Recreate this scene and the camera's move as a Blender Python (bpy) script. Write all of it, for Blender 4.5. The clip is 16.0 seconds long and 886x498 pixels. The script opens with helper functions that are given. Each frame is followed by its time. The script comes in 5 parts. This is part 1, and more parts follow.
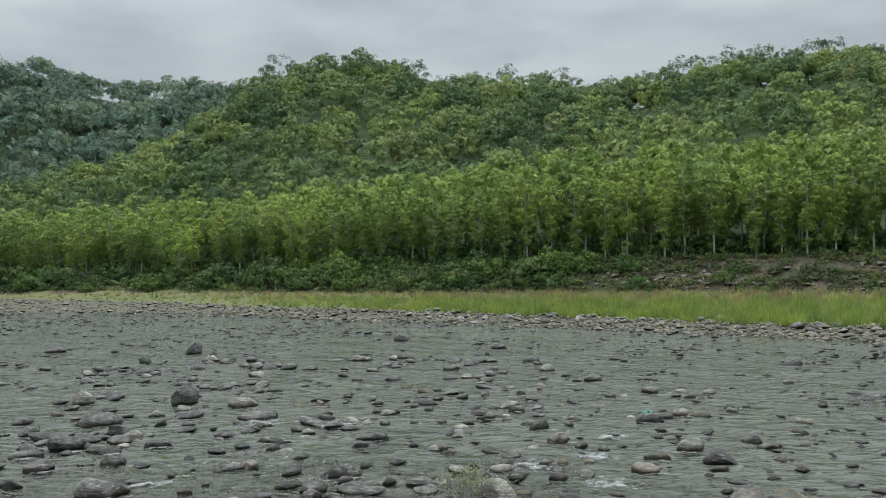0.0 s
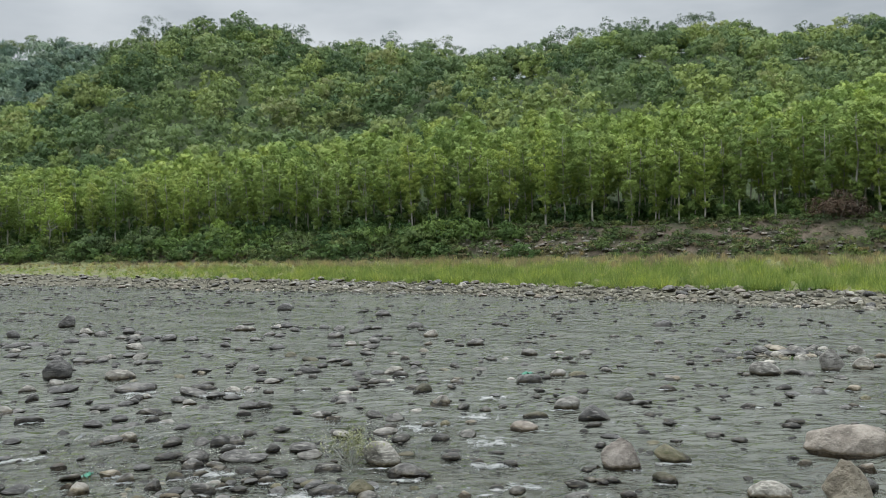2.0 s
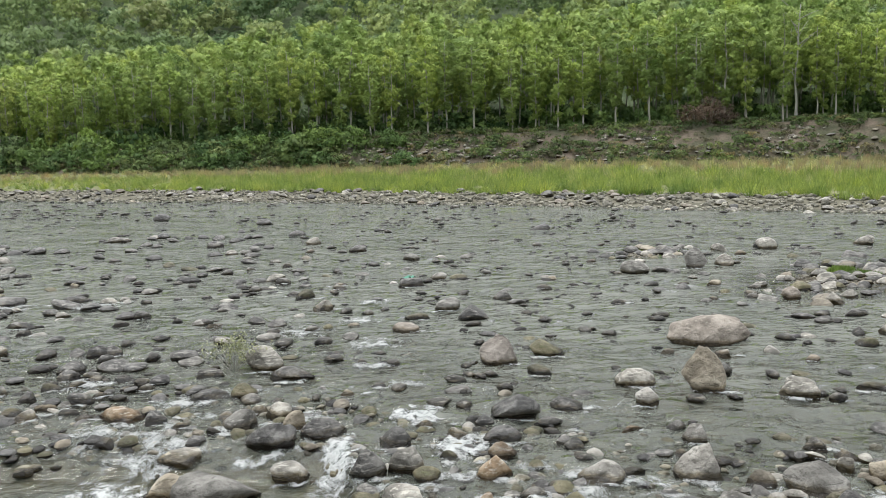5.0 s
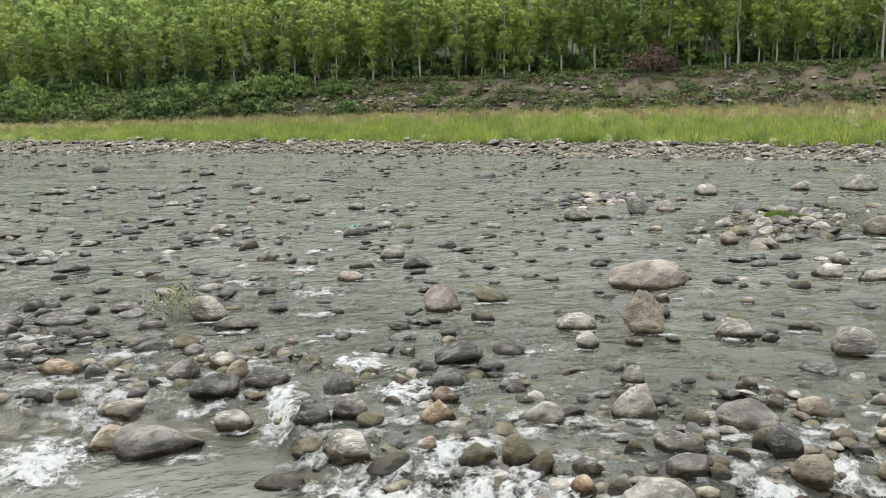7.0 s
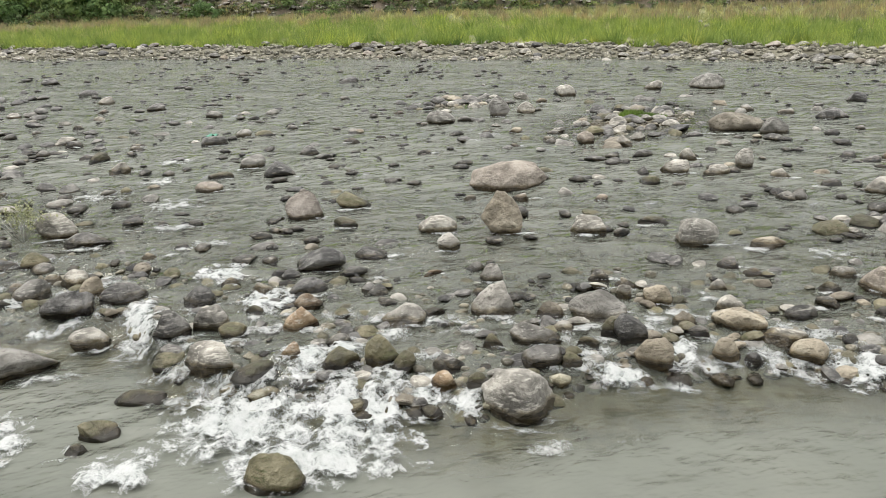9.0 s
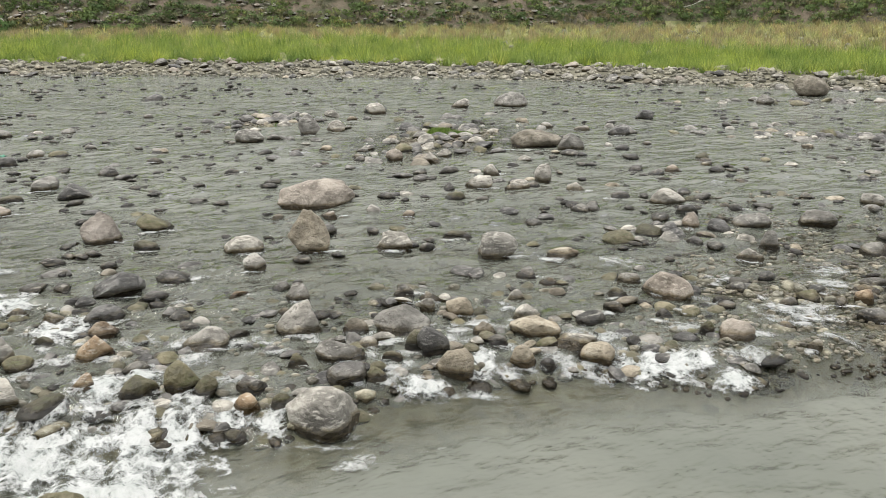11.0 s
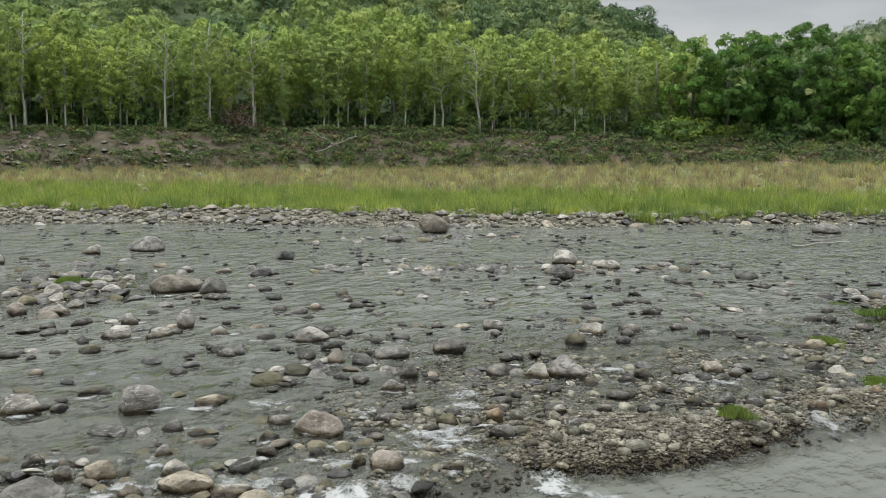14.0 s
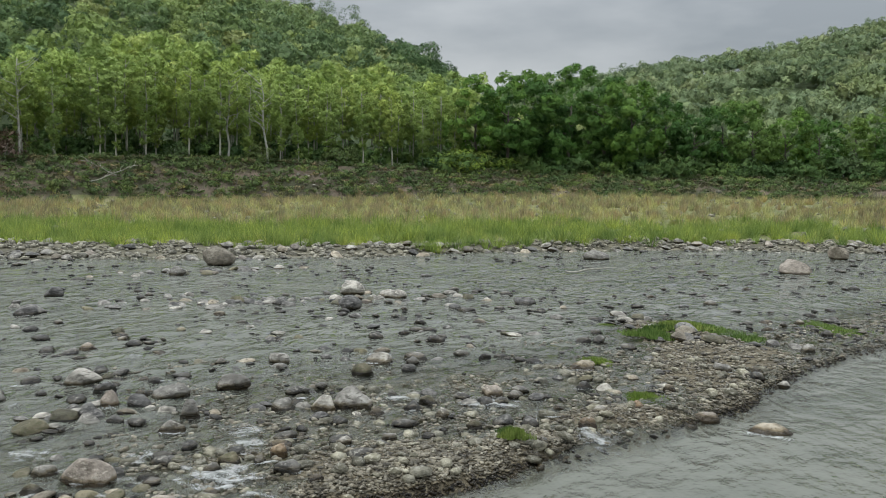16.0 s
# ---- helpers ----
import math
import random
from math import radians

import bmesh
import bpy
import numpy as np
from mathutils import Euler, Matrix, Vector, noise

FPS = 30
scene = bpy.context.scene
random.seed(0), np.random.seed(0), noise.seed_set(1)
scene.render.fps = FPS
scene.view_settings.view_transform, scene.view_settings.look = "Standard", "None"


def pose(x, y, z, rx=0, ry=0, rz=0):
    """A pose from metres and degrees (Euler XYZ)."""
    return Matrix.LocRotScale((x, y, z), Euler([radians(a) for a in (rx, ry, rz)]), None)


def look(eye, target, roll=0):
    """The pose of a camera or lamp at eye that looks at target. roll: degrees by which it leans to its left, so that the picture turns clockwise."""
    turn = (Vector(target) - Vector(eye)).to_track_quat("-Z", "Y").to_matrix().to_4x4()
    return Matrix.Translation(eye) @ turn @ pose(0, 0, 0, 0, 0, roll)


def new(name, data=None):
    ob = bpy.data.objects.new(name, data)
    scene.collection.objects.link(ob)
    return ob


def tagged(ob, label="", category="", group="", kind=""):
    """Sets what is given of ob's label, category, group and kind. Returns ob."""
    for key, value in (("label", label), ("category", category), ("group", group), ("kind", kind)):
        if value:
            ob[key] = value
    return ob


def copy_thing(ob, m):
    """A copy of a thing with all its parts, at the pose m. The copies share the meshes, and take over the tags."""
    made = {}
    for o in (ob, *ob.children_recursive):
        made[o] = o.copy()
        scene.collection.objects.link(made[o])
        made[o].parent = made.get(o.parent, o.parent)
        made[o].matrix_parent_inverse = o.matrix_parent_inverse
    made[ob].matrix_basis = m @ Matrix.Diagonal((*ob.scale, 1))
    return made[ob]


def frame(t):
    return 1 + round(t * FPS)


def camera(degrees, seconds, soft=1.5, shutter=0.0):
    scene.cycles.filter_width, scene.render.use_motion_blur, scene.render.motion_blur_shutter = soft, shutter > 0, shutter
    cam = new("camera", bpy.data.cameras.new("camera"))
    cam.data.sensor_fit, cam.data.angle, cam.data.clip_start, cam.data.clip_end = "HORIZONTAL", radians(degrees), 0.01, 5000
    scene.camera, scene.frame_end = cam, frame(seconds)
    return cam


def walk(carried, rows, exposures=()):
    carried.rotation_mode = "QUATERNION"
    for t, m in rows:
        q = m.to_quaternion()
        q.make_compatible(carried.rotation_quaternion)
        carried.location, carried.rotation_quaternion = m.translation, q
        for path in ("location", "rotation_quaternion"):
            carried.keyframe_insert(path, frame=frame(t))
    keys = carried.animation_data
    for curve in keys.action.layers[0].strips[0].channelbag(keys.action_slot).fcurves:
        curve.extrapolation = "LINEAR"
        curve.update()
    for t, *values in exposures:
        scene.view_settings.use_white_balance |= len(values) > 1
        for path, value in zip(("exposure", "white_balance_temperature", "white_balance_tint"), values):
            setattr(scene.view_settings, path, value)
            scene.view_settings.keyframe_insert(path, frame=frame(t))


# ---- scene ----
import itertools

cam = camera(52.66, 16.0, soft=0.5)
# seconds, eye, yaw, pitch, roll
EXPOSURES = ((0.0, -0.2, 6200, 4), (2.0, 0.02, 6300, 7), (4.0, 0.28, 6400, 9), (7.0, 0.42, 6700, 10), (11.0, 0.44, 6850, 10), (13.0, 0.22, 6700, 9), (16.0, 0.02, 6350, 7))
PATH = [
    (0, 0.000, -0.000, 4.596, 0.00, 1.02, -0.76),
    (0.5, 0.017, -0.079, 4.601, -2.20, 0.82, -0.94),
    (1, 0.038, -0.083, 4.587, -3.94, 0.35, -1.10),
    (1.5, 0.052, -0.104, 4.572, -5.60, -0.18, -1.07),
    (2, 0.060, -0.142, 4.539, -7.29, -1.10, -1.14),
    (2.5, 0.055, -0.154, 4.518, -8.39, -1.83, -1.25),
    (3, 0.062, -0.172, 4.495, -9.36, -2.57, -1.33),
    (3.5, 0.075, -0.182, 4.474, -10.59, -3.67, -1.42),
    (4, 0.087, -0.196, 4.466, -12.01, -4.86, -1.47),
    (4.5, 0.099, -0.232, 4.448, -13.36, -6.01, -1.48),
    (7, 0.199, -0.297, 4.391, -17.86, -10.38, -1.54),
    (7.5, 0.213, -0.302, 4.380, -18.47, -11.31, -1.65),
    (8, 0.239, -0.324, 4.384, -20.33, -13.60, -1.75),
    (8.5, 0.284, -0.356, 4.374, -23.25, -15.56, -1.76),
    (11, 0.496, -0.621, 4.410, -37.99, -15.71, -0.27),
    (11.5, 0.499, -0.660, 4.431, -42.24, -13.95, 0.05),
    (12, 0.469, -0.661, 4.473, -47.52, -11.65, 0.27),
    (12.5, 0.434, -0.663, 4.486, -51.29, -9.83, 0.31),
    (13, 0.410, -0.676, 4.498, -54.22, -8.46, 0.40),
    (13.5, 0.405, -0.690, 4.501, -57.70, -7.46, 0.57),
    (14, 0.390, -0.714, 4.508, -60.75, -6.80, 0.61),
    (14.5, 0.354, -0.763, 4.521, -63.93, -6.23, 0.70),
    (15, 0.362, -0.778, 4.521, -67.62, -5.75, 0.89),
    (15.5, 0.360, -0.798, 4.526, -71.15, -5.50, 0.93),
    (16, 0.393, -0.870, 4.540, -74.07, -4.68, 1.02),
]
walk(cam, [(t, pose(x, y, z, 0, 0, yaw) @ pose(0, 0, 0, 90 + pitch, 0, 0) @ pose(0, 0, 0, 0, 0, roll)) for t, x, y, z, yaw, pitch, roll in PATH], EXPOSURES)

# ---- world and light: an overcast sky, brighter overhead, and a weak wide sun behind the cloud ----
SUN_EL, SUN_AZ = 66, 340
world = bpy.data.worlds.new("overcast_sky")
scene.world = world
world.use_nodes = True
nt = world.node_tree
nt.nodes.clear()
w_out = nt.nodes.new("ShaderNodeOutputWorld")
w_bg = nt.nodes.new("ShaderNodeBackground")
w_sky = nt.nodes.new("ShaderNodeTexSky")
w_sky.sky_type, w_sky.sun_disc = "NISHITA", False
w_sky.sun_elevation, w_sky.sun_rotation = radians(SUN_EL), radians(SUN_AZ)
w_co = nt.nodes.new("ShaderNodeTexCoord")
w_sep = nt.nodes.new("ShaderNodeSeparateXYZ")
w_map = nt.nodes.new("ShaderNodeMapping")
w_map.inputs["Scale"].default_value = (1.0, 1.0, 3.2)
w_noise = nt.nodes.new("ShaderNodeTexNoise")
w_noise.inputs["Scale"].default_value, w_noise.inputs["Detail"].default_value = 2.6, 5.0
w_noise.inputs["Roughness"].default_value = 0.5
w_ramp = nt.nodes.new("ShaderNodeValToRGB")
w_ramp.color_ramp.elements[0].position, w_ramp.color_ramp.elements[0].color = 0.33, (0.68, 0.72, 0.77, 1)
w_ramp.color_ramp.elements[1].position, w_ramp.color_ramp.elements[1].color = 0.68, (1.36, 1.37, 1.39, 1)
w_lift = nt.nodes.new("ShaderNodeMapRange")
w_lift.inputs["From Min"].default_value, w_lift.inputs["From Max"].default_value = 0.0, 1.0
w_lift.inputs["To Min"].default_value, w_lift.inputs["To Max"].default_value = 3.25, 17.3
w_pow = nt.nodes.new("ShaderNodeMath")
w_pow.operation, w_pow.use_clamp = "POWER", True
w_pow.inputs[1].default_value = 1.5
w_mul = nt.nodes.new("ShaderNodeVectorMath")
w_mul.operation = "SCALE"
w_mix = nt.nodes.new("ShaderNodeMixRGB")
w_mix.inputs["Fac"].default_value = 0.93
for a, b in ((w_co.outputs["Generated"], w_map.inputs["Vector"]), (w_map.outputs[0], w_noise.inputs["Vector"]), (w_noise.outputs[0], w_ramp.inputs[0]),
             (w_co.outputs["Generated"], w_sep.inputs[0]), (w_sep.outputs["Z"], w_pow.inputs[0]), (w_pow.outputs[0], w_lift.inputs["Value"]), (w_ramp.outputs[0], w_mul.inputs[0]),
             (w_lift.outputs[0], w_mul.inputs["Scale"]), (w_sky.outputs[0], w_mix.inputs[1]), (w_mul.outputs[0], w_mix.inputs[2]),
             (w_mix.outputs[0], w_bg.inputs["Color"]), (w_bg.outputs[0], w_out.inputs["Surface"])):
    nt.links.new(a, b)
w_bg.inputs["Strength"].default_value = 0.12

sun_data = bpy.data.lights.new("sun", "SUN")
sun_data.energy, sun_data.angle, sun_data.color = 1.4, radians(25), (1.0, 0.96, 0.9)
sun = new("sun", sun_data)
_a, _e = radians(SUN_AZ), radians(SUN_EL)
sun.matrix_world = look((60 * math.sin(_a) * math.cos(_e), 60 * math.cos(_a) * math.cos(_e), 60 * math.sin(_e)), (0, 0, 0))


# ---- materials ----
def material(name):
    m = bpy.data.materials.new(name)
    m.use_nodes = True
    t = m.node_tree
    t.nodes.clear()
    out = t.nodes.new("ShaderNodeOutputMaterial")
    b = t.nodes.new("ShaderNodeBsdfPrincipled")
    t.links.new(b.outputs[0], out.inputs["Surface"])
    return m, t, b, out


def noise_node(t, scale, detail=4.0, rough=0.55, stretch=None, turn=0.0, coords="world"):
    n = t.nodes.new("ShaderNodeTexNoise")
    n.inputs["Scale"].default_value, n.inputs["Detail"].default_value, n.inputs["Roughness"].default_value = scale, detail, rough
    if coords == "world":
        src = t.nodes.new("ShaderNodeNewGeometry").outputs["Position"]
    else:
        src = t.nodes.new("ShaderNodeTexCoord").outputs["Object"]
    if stretch:
        mp = t.nodes.new("ShaderNodeMapping")
        mp.inputs["Scale"].default_value = stretch
        mp.inputs["Rotation"].default_value = (0, 0, radians(turn))
        t.links.new(src, mp.inputs["Vector"])
        src = mp.outputs[0]
    t.links.new(src, n.inputs["Vector"])
    return n


def ramp_node(t, src, stops):
    r = t.nodes.new("ShaderNodeValToRGB")
    el = r.color_ramp.elements
    while len(el) < len(stops):
        el.new(0.5)
    for e, (p, c) in zip(el, stops):
        e.position, e.color = p, (*c, 1)
    t.links.new(src, r.inputs[0])
    return r


def mix_node(t, kind, fac, a, b):
    n = t.nodes.new("ShaderNodeMixRGB")
    n.blend_type = kind
    for sock, v in ((n.inputs[0], fac), (n.inputs[1], a), (n.inputs[2], b)):
        if hasattr(v, "is_linked"):
            t.links.new(v, sock)
        elif isinstance(v, tuple):
            sock.default_value = (*v, 1)
        else:
            sock.default_value = v
    return n


def bump_node(t, src, strength, distance, before=None):
    n = t.nodes.new("ShaderNodeBump")
    n.inputs["Strength"].default_value, n.inputs["Distance"].default_value = strength, distance
    t.links.new(src, n.inputs["Height"])
    if before:
        t.links.new(before.outputs[0], n.inputs["Normal"])
    return n


def stone_material(name, dark, mid, light, spots, island=False, rough=0.75, wet_shade=True, dry=0.0):
    """River stone: broad tone, fine speckle, veins of lichen or silt, fine relief, and a wet base with shade painted
    in.
    """
    m, t, b, _ = material(name)
    broad = noise_node(t, 3.0, 6, 0.58)
    tone = ramp_node(t, broad.outputs[0], ((0.36, dark), (0.5, mid), (0.63, light)))
    speck = noise_node(t, 60, 3, 0.7)
    tone2 = mix_node(t, "MULTIPLY", 0.13, tone.outputs[0], ramp_node(t, speck.outputs[0], ((0.32, (0.68, 0.68, 0.68)), (0.65, (1.14, 1.14, 1.14)))).outputs[0])
    patch = noise_node(t, 5, 8, 0.72, (0.7, 1.8, 4.5), 30)
    sel = ramp_node(t, patch.outputs[0], ((0.53, (0, 0, 0)), (0.60, (1, 1, 1))))
    tone3 = mix_node(t, "MIX", sel.outputs[0], tone2.outputs[0], spots)
    if island:
        rnd = t.nodes.new("ShaderNodeNewGeometry").outputs["Random Per Island"]
    else:
        rnd = t.nodes.new("ShaderNodeObjectInfo").outputs["Random"]
    vary = ramp_node(t, rnd, ((0.0, (0.55, 0.55, 0.54)), (0.35, (0.72, 0.715, 0.70)), (0.65, (0.88, 0.865, 0.82)), (1.0, (1.12, 1.10, 1.05))))
    tone4 = mix_node(t, "MULTIPLY", 1.0, tone3.outputs[0], vary.outputs[0])
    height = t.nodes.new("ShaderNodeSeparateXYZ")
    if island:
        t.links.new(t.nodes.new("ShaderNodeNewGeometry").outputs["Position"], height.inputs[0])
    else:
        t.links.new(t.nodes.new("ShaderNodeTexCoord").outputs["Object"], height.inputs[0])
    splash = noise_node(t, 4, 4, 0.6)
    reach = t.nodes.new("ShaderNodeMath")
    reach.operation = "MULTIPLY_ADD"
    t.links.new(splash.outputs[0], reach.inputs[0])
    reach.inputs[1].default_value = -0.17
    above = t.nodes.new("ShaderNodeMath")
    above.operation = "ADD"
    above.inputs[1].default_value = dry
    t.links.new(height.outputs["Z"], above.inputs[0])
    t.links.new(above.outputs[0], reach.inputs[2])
    if not wet_shade:
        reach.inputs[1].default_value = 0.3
    # slimy foot by height, deepened to paint shade on the lower sides
    slime_shade = ramp_node(t, reach.outputs[0], ((0.0, (1, 1, 1)), (0.05, (0, 0, 0))))
    tone45 = mix_node(t, "MULTIPLY", slime_shade.outputs[0], tone4.outputs[0], (0.46, 0.40, 0.27))
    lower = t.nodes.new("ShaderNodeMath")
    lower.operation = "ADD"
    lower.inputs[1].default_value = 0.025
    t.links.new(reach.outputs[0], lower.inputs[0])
    # near-black band at the foot: wet stone plus painted contact shadow
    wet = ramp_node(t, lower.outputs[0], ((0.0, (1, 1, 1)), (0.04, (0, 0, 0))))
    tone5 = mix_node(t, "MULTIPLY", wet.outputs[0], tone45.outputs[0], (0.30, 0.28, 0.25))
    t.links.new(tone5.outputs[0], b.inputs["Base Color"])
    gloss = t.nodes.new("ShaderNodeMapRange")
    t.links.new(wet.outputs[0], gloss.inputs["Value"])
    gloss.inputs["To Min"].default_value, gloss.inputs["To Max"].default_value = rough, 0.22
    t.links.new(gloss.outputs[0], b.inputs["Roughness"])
    relief = noise_node(t, 14, 8, 0.65)
    pits = noise_node(t, 5.5, 5, 0.6)
    t.links.new(bump_node(t, relief.outputs[0], 1.0, 0.025, bump_node(t, pits.outputs[0], 1.0, 0.10)).outputs[0], b.inputs["Normal"])
    return m


def leaf_material(name, dark, mid, light, through_light=0.25, tree_scale=0.11, spread=0.45, cut=0.0, gap=0.47):
    """Foliage: tone by leaf, by spray and by tree, with some light passing through."""
    m, t, b, out = material(name)
    g = t.nodes.new("ShaderNodeNewGeometry")
    leaf = ramp_node(t, g.outputs["Random Per Island"], ((0.0, dark), (0.5, mid), (1.0, light)))
    big = noise_node(t, tree_scale, 2)
    tree = ramp_node(t, big.outputs[0], ((0.32, (0.80, 0.86, 0.80)), (0.5, (1, 1, 1)), (0.66, (1.15, 1.12, 0.95))))
    col = mix_node(t, "MULTIPLY", 1.0, leaf.outputs[0], tree.outputs[0])
    plant = t.nodes.new("ShaderNodeAttribute")
    plant.attribute_name = "plant"
    both = t.nodes.new("ShaderNodeMath")
    both.operation = "ADD"
    t.links.new(plant.outputs["Fac"], both.inputs[0])
    t.links.new(t.nodes.new("ShaderNodeObjectInfo").outputs["Random"], both.inputs[1])
    rnd = t.nodes.new("ShaderNodeMath")
    rnd.operation = "FRACT"
    t.links.new(both.outputs[0], rnd.inputs[0])
    k = spread
    own = ramp_node(t, rnd.outputs[0], ((0.0, (1 - 0.5 * k, 1 - 0.4 * k, 1 - 0.35 * k)), (0.3, (1 - 0.15 * k, 1 - 0.1 * k, 1 - 0.1 * k)), (0.6, (1 + 0.05 * k, 1 + 0.05 * k, 1)), (0.85, (1 + 0.45 * k, 1 + 0.35 * k, 1)), (1.0, (1 + 0.4 * k, 1 + 0.15 * k, 1 + 0.2 * k))))
    col2 = mix_node(t, "MULTIPLY", 1.0, col.outputs[0], own.outputs[0])
    t.links.new(col2.outputs[0], b.inputs["Base Color"])
    b.inputs["Roughness"].default_value = 0.55
    b.inputs["Specular IOR Level"].default_value = 0.1
    tr = t.nodes.new("ShaderNodeBsdfTranslucent")
    t.links.new(col2.outputs[0], tr.inputs["Color"])
    mx = t.nodes.new("ShaderNodeMixShader")
    mx.inputs[0].default_value = through_light
    t.links.new(b.outputs[0], mx.inputs[1])
    t.links.new(tr.outputs[0], mx.inputs[2])
    if cut:
        edge = noise_node(t, cut, 2.5, 0.6)
        holes = ramp_node(t, edge.outputs[0], ((gap - 0.015, (0, 0, 0)), (gap + 0.015, (1, 1, 1))))
        open_air = t.nodes.new("ShaderNodeBsdfTransparent")
        mx2 = t.nodes.new("ShaderNodeMixShader")
        t.links.new(holes.outputs[0], mx2.inputs[0])
        t.links.new(open_air.outputs[0], mx2.inputs[1])
        t.links.new(mx.outputs[0], mx2.inputs[2])
        mx = mx2
    t.links.new(mx.outputs[0], out.inputs["Surface"])
    return m


def bark_material(name, a, c):
    m, t, b, _ = material(name)
    n = noise_node(t, 6, 5, 0.6, (1, 1, 0.25))
    t.links.new(ramp_node(t, n.outputs[0], ((0.3, a), (0.7, c))).outputs[0], b.inputs["Base Color"])
    b.inputs["Roughness"].default_value = 0.9
    t.links.new(bump_node(t, n.outputs[0], 0.5, 0.03).outputs[0], b.inputs["Normal"])
    return m


def ground_material(name, stops, scale, fine, relief):
    m, t, b, _ = material(name)
    n = noise_node(t, scale, 6, 0.6)
    c = ramp_node(t, n.outputs[0], stops)
    f = noise_node(t, fine, 4, 0.7)
    c2 = mix_node(t, "MULTIPLY", 0.7, c.outputs[0], ramp_node(t, f.outputs[0], ((0.3, (0.5, 0.5, 0.5)), (0.7, (1.3, 1.3, 1.3)))).outputs[0])
    t.links.new(c2.outputs[0], b.inputs["Base Color"])
    b.inputs["Roughness"].default_value = 0.9
    t.links.new(bump_node(t, f.outputs[0], 0.8, relief).outputs[0], b.inputs["Normal"])
    return m


STONES = [
    stone_material("grey_stone", (0.12, 0.115, 0.104), (0.26, 0.25, 0.228), (0.45, 0.435, 0.40), (0.52, 0.505, 0.465)),
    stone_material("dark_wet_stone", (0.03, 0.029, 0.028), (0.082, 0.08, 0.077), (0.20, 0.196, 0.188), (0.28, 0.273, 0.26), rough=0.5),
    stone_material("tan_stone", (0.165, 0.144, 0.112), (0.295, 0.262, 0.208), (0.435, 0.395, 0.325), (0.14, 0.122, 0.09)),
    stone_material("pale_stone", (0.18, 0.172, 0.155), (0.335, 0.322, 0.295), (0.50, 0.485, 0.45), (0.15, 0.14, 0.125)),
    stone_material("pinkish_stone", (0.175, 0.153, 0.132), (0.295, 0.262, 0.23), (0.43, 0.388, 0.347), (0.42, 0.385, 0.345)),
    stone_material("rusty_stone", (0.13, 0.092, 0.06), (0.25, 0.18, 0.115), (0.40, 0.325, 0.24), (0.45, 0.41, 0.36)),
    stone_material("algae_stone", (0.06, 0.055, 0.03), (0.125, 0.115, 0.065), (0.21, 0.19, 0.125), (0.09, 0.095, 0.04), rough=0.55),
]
cobble_mix = stone_material("mixed_river_cobble", (0.085, 0.081, 0.057), (0.20, 0.192, 0.142), (0.40, 0.386, 0.31), (0.42, 0.41, 0.35), island=True, wet_shade=False)
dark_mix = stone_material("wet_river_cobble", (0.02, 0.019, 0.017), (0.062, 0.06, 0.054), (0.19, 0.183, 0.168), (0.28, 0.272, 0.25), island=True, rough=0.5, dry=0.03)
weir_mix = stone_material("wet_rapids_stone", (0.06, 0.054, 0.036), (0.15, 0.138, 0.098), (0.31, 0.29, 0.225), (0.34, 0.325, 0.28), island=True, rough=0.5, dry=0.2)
gravel_mix = stone_material("wet_bar_gravel", (0.05, 0.043, 0.028), (0.15, 0.133, 0.095), (0.34, 0.315, 0.25), (0.36, 0.34, 0.28), island=True, rough=0.5, wet_shade=False)
shore_mix = stone_material("dry_shore_cobble", (0.085, 0.08, 0.06), (0.205, 0.197, 0.157), (0.42, 0.405, 0.34), (0.45, 0.435, 0.37), island=True, wet_shade=False)
bed_gravel = ground_material("riverbed_gravel", ((0.3, (0.05, 0.041, 0.025)), (0.5, (0.125, 0.106, 0.068)), (0.7, (0.205, 0.18, 0.125))), 3.5, 26, 0.06)
shore_gravel = ground_material("shore_gravel", ((0.3, (0.06, 0.056, 0.038)), (0.5, (0.125, 0.117, 0.08)), (0.7, (0.21, 0.196, 0.145))), 1.0, 8, 0.05)
field_soil = ground_material("field_soil", ((0.3, (0.10, 0.135, 0.04)), (0.5, (0.16, 0.17, 0.065)), (0.7, (0.25, 0.23, 0.13))), 0.7, 9, 0.05)
bank_soil = ground_material("bank_soil", ((0.40, (0.075, 0.08, 0.042)), (0.52, (0.125, 0.105, 0.072)), (0.66, (0.21, 0.165, 0.125))), 0.35, 4, 0.15)
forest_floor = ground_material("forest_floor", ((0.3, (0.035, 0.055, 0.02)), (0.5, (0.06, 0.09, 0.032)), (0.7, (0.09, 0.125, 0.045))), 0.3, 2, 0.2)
leaf_plantation = leaf_material("plantation_leaves", (0.205, 0.285, 0.085), (0.285, 0.38, 0.115), (0.375, 0.475, 0.155), 0.26, spread=0.4, cut=8.0)
# hill leaf tones lifted a little to paint in thin haze
leaf_hill = leaf_material("hill_forest_leaves", (0.148, 0.207, 0.095), (0.195, 0.264, 0.118), (0.25, 0.33, 0.142), 0.28, tree_scale=0.02, spread=1.0, cut=6.0, gap=0.44)
leaf_ridge = leaf_material("ridge_tree_leaves", (0.09, 0.135, 0.078), (0.115, 0.17, 0.095), (0.15, 0.21, 0.115), 0.25, tree_scale=0.02, spread=0.6, cut=4.0, gap=0.52)
# haze painted into the far foliage: paler tones, bluer on the left hill
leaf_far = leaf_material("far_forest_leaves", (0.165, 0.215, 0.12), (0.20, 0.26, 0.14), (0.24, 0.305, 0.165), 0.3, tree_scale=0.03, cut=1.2)
